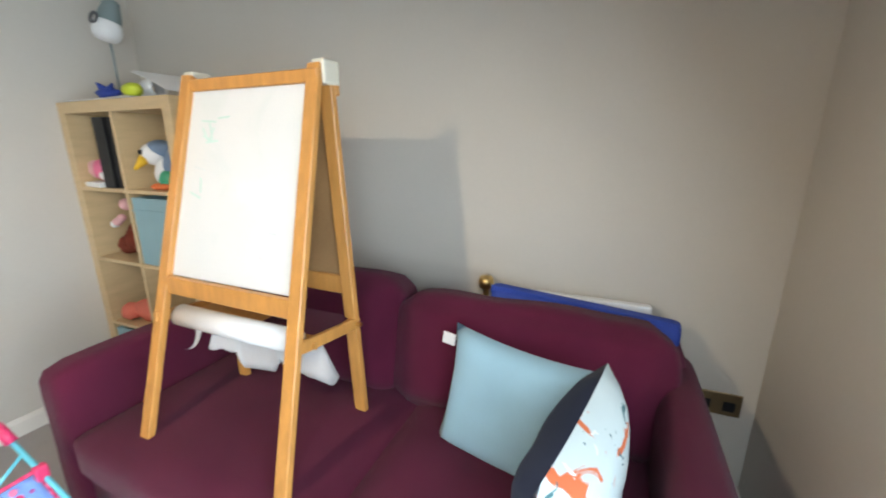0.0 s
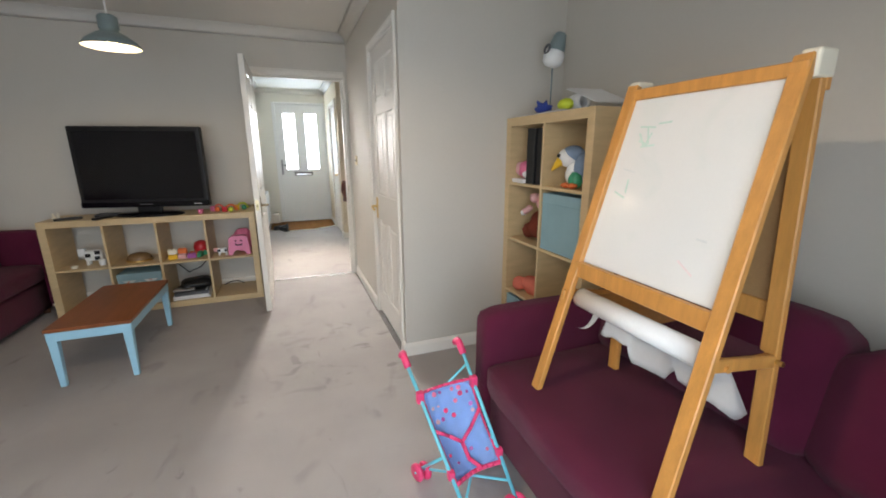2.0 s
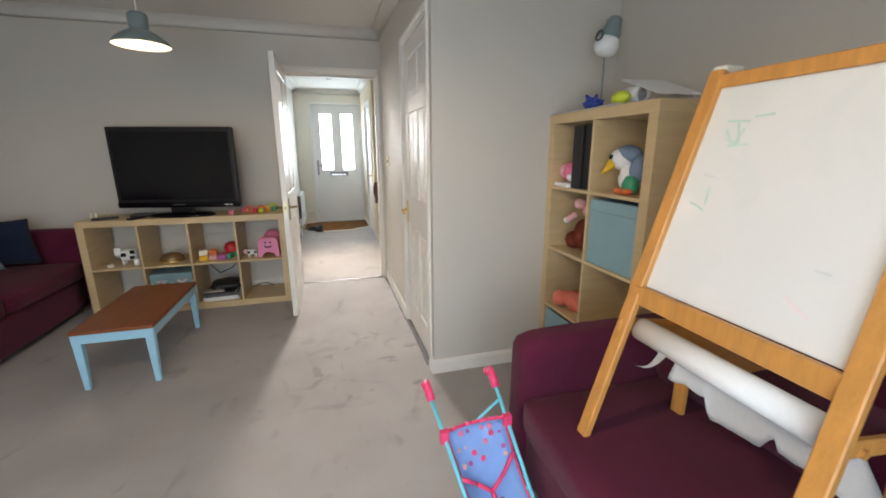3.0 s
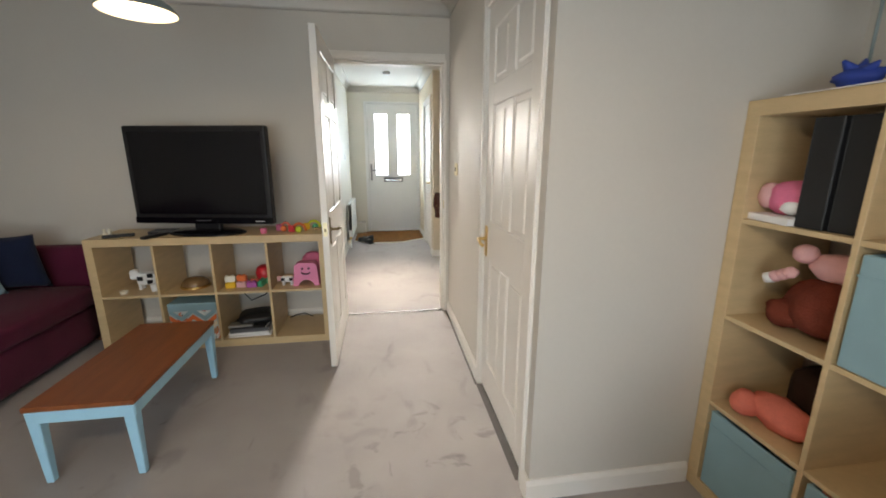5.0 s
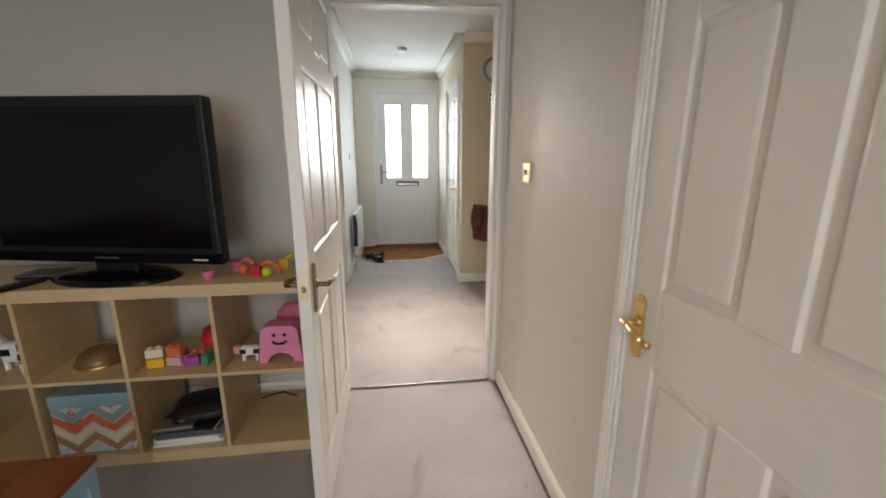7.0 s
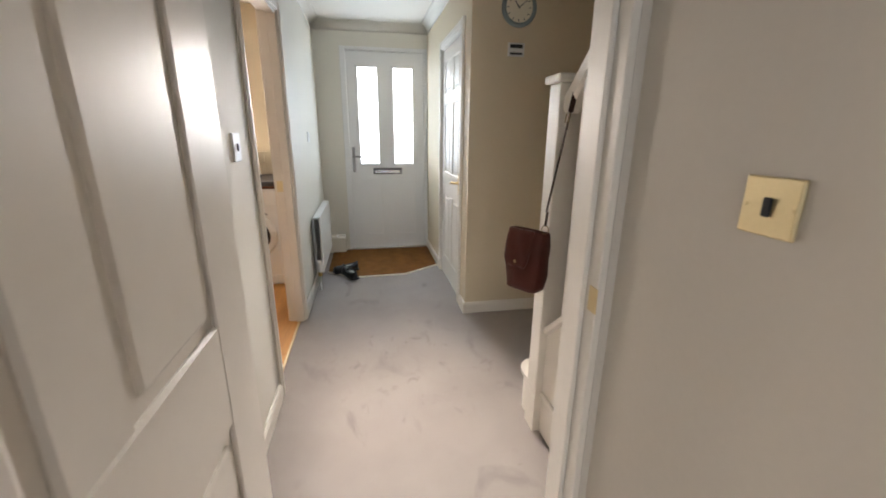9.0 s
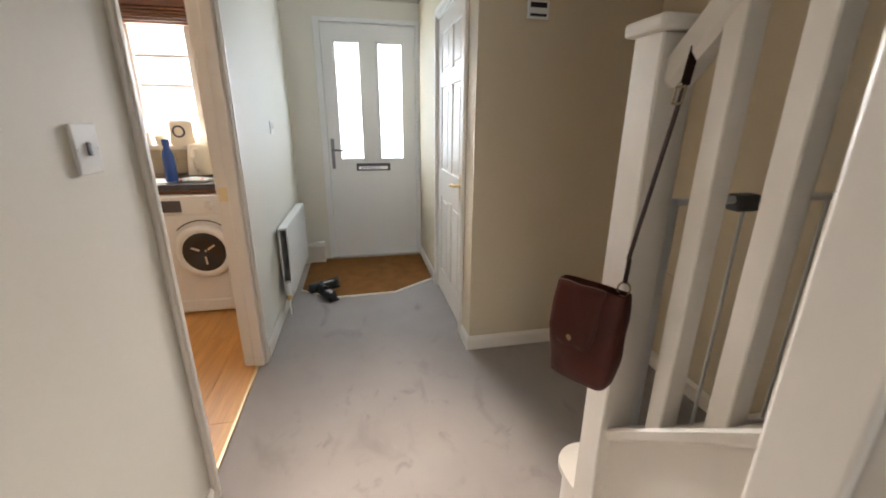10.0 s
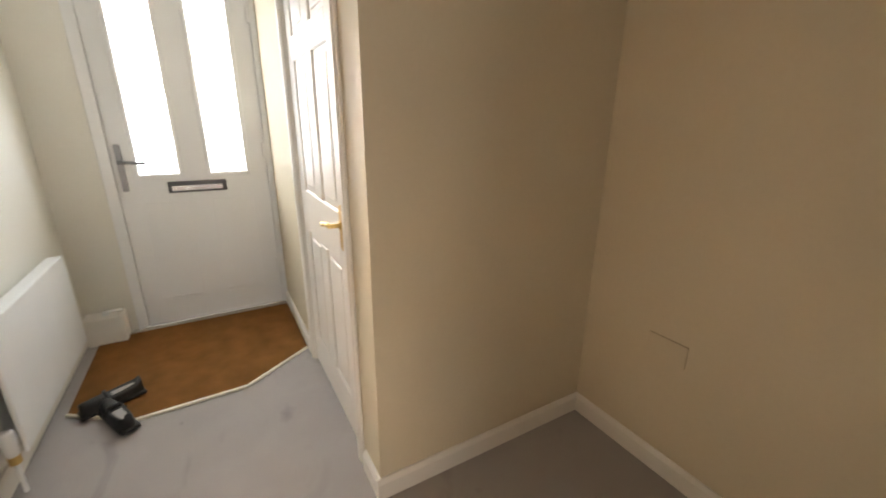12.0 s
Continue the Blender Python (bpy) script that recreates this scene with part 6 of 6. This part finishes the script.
for a in (35, 155, 275):
    part("drum_paddle", bar(bmesh.new(), (0.032, 0.285 + 0.03 * math.cos(radians(a)), 0.46 + 0.03 * math.sin(radians(a))), (0.034, 0.285 + 0.085 * math.cos(radians(a)), 0.46 + 0.085 * math.sin(radians(a))), 0.012, 0.004, 0.001, (1, 0, 0)), SILVER, dr)


def base_unit(y0, y1, label):
    t = thing("base_cabinet", pose(-7.12, 0, 0), label, "kitchen cabinet", "maple base cabinets")
    part("carcass", bx(-0.56, -0.02, y0, y1, 0.12, 0.868), MAPLE, t)
    part("plinth", bx(-0.08, -0.05, y0, y1, 0, 0.12), MAPLE, t)
    dw = part("drawer_front", bx(-0.02, 0.0, y0 + 0.003, y1 - 0.003, 0.715, 0.86, 0.004, 2), MAPLE, t)
    dd = part("door", bx(-0.02, 0.0, y0 + 0.003, y1 - 0.003, 0.125, 0.708, 0.004, 2), MAPLE, t)
    ym = (y0 + y1) / 2
    part("handle", path_tube(bmesh.new(), [(0.0, ym - 0.05, 0.79), (0.025, ym - 0.045, 0.79), (0.025, ym + 0.045, 0.79), (0.0, ym + 0.05, 0.79)], 0.005, 8), SILVER, dw, "", True)
    part("handle", path_tube(bmesh.new(), [(0.0, ym - 0.05, 0.66), (0.025, ym - 0.045, 0.66), (0.025, ym + 0.045, 0.66), (0.0, ym + 0.05, 0.66)], 0.005, 8), SILVER, dd, "", True)


base_unit(-1.92, -1.42, "maple kitchen cabinet with drawer and door")
base_unit(-2.42, -1.92, "maple kitchen cabinet with drawer and door")
t = thing("worktop", pose(0, 0, 0), "dark grey speckled kitchen worktop", "worktop")
part("slab", bx(X_KF, -7.09, -2.95, Y_K - 0.101, 0.872, 0.91, 0.006, 2), WORKTOP, t)
# dark strip in place of the shade between washing machine and worktop
part("gap_shade_strip", bx(-7.11, -7.095, -1.405, Y_K - 0.101, 0.85, 0.872), WALNUT, t, "dark strip standing in for the shaded gap above the washing machine")
# tiles above the worktop
tw = thing("wall_tiles", pose(0, 0, 0), "cream wall tiles above the worktop", "tiles", "", "structure")
tile = None
for i in range(14):
    for j in range(2):
        y = -2.30 + 0.108 * i
        if tile is None:
            tile = part("tile", bx(0, 0.006, 0.001, 0.105, 0.001, 0.105, 0.002), TILE, tw)
            tile.location = (X_KF, y, 0.912 + 0.108 * j)
        else:
            o = new("tile", tile.data)
            o.parent, o.location = tw, (X_KF, y, 0.912 + 0.108 * j)
# blind rolled up over the window
t = thing("window_blind", pose(X_KF + 0.01, -2.24, 1.94), "dark brown wooden blind pulled up", "blind")
for k in range(5):
    part("slat", bx(0.005, 0.055, 0.0, 1.06, 0.0 + 0.022 * k, 0.014 + 0.022 * k, 0.003), WALNUT, t)
part("head_rail", bx(0.0, 0.06, 0.0, 1.06, 0.11, 0.16, 0.004), WALNUT, t)
part("cord", tube(bmesh.new(), (0.03, 0.40, 0.0), (0.03, 0.38, -0.6), 0.003, 6), WHITE, t)
t = thing("newspaper", pose(-7.26, -1.50, 0.91, 0, 0, 8), "white papers spread on the worktop", "papers")
for k in range(3):
    part("sheet", bx(-0.11, 0.12, -0.20, 0.18, 0.001 + 0.002 * k, 0.0025 + 0.002 * k, m=pose(0.01 * k, 0.02 * k, 0, 0, 0, 7 * k)), PAPER, t)
# bottle, bread bin, kettle, cloth and pots
t = thing("water_bottle", pose(-7.22, -1.295, 0.91), "blue metal water bottle on the worktop", "bottle")
part("body", lathe(bmesh.new(), [(0.034, 0), (0.036, 0.006), (0.036, 0.17), (0.03, 0.20), (0.018, 0.225), (0.018, 0.24)], 24), BOTTLE, t, "", True)
part("cap", lathe(bmesh.new(), [(0.021, 0.238), (0.021, 0.275), (0.016, 0.28), (0, 0.28)], 20), BOTTLE, t, "", True)
t = thing("kettle", pose(-7.50, -1.20, 0.91), "cream electric kettle with round handle", "kettle")
part("body", lathe(bmesh.new(), [(0.085, 0), (0.09, 0.01), (0.085, 0.10), (0.075, 0.19), (0.07, 0.215), (0.05, 0.235), (0, 0.24)], 28), SHADEIN, t, "", True)
part("base", lathe(bmesh.new(), [(0.09, 0), (0.092, 0.02), (0.085, 0.022)], 28), GREY, t)
part("handle", path_tube(bmesh.new(), [(0.06, 0.0, 0.19), (0.115, 0, 0.20), (0.135, 0, 0.15), (0.125, 0, 0.08), (0.08, 0, 0.05)], 0.011, 10), SHADEIN, t, "", True)
t = thing("storage_jar", pose(-7.56, -1.315, 1.13), "cream jar with dark ring on the sill", "jar")
part("body", lathe(bmesh.new(), [(0.07, 0), (0.075, 0.02), (0.075, 0.15), (0.065, 0.175), (0, 0.18)], 28), SHADEIN, t, "", True)
part("emblem", lathe(bmesh.new(), [(0.03, 0), (0.042, 0), (0.042, 0.004), (0.03, 0.004)], 28, Matrix.Translation((0.073, 0.01, 0.10)) @ pose(0, 0, 0, 0, 90, 0)), GREY, t)
t = thing("sink", pose(-7.42, -1.78, 0.905), "steel sink set in the worktop", "sink")
bm = bmesh.new()
for x0, x1, y0, y1 in ((-0.21, 0.21, -0.26, -0.23), (-0.21, 0.21, 0.23, 0.26), (-0.21, -0.17, -0.23, 0.23), (0.17, 0.21, -0.23, 0.23)):
    box(bm, x0, x1, y0, y1, 0.0, 0.010, 0.003)
part("rim", bm, CHROME, t)
part("bowl", bx(-0.17, 0.17, -0.23, 0.23, 0.005, 0.007), SILVER, t)
part("tap", path_tube(bmesh.new(), [(-0.18, 0.0, 0.0), (-0.18, 0, 0.22), (-0.15, 0, 0.27), (-0.08, 0, 0.27), (-0.05, 0, 0.23)], 0.012, 12), CHROME, t, "", True)
t = thing("dish_cloth", pose(-7.32, -1.60, 0.915, 0, 0, 12), "yellow cloth draped by the sink", "cloth")
part("cloth", soft_box(bmesh.new(), -0.06, 0.06, -0.10, 0.10, 0, 0.022, 0.008, 0.012, 8, 9), YELLOW, t, "", True)
t = thing("dish_cloth", pose(-7.24, -1.16, 0.91, 0, 0, -20), "pale green cloth on the worktop", "cloth")
part("cloth", soft_box(bmesh.new(), -0.05, 0.05, -0.09, 0.09, 0, 0.02, 0.008, 0.01, 8, 12), PRINT, t, "", True)
for i, (y, mt, h, rr) in enumerate(((-1.47, SHADEIN, 0.07, 0.04), (-1.56, PAPER, 0.09, 0.035), (-2.03, SILVER, 0.12, 0.035))):
    t = thing("pot", pose(-7.60, y, 1.13), "small pale pot on the window sill", "pot", "pots on the sill")
    part("body", lathe(bmesh.new(), [(rr * 0.8, 0), (rr, h), (rr * 0.88, h), (rr * 0.7, 0.01), (0, 0.01)], 20), mt, t, "", True)
t = thing("picture_card", pose(-7.61, -1.76, 1.13, -12, 0, 82), "green and white card standing on the sill", "card")
part("card", bx(-0.085, 0.085, -0.002, 0.002, 0, 0.19, 0.0005), PAPER, t)
part("picture", bx(-0.07, 0.07, -0.0035, -0.002, 0.02, 0.17), PRINT, t)
t = thing("soap_bottle", pose(-7.58, -1.72, 0.91), "dark blue soap bottle by the sink", "bottle")
part("body", lathe(bmesh.new(), [(0.028, 0), (0.03, 0.1), (0.02, 0.14), (0.01, 0.16), (0.01, 0.18)], 18), BOTTLE, t, "", True)
part("pump", path_tube(bmesh.new(), [(0, 0, 0.18), (0, 0, 0.21), (0.04, 0, 0.205)], 0.006, 8), WHITE, t, "", True)

# laminate planks
kf = bpy.data.objects["kitchen_floor"]
planks = {}
for i in range(13):
    y1 = Y_K - 0.032 - 0.19 * i
    x = X_KF - 0.6 + 0.41 * (i % 3)
    while x < X_HALL:
        a, b = max(x, X_KF), min(x + 1.22, X_HALL - 0.002)
        if b - a > 0.05:
            key = round(b - a, 3)
            if key not in planks:
                o = part("plank", bx(0, b - a - 0.0015, -0.1885, 0, 0, 0.0085, 0.0012), LAMINATE, kf)
                planks[key] = o.data
            else:
                o = new("plank", planks[key])
                o.parent = kf
            o.location = (a, y1, -0.008)
        x += 1.22
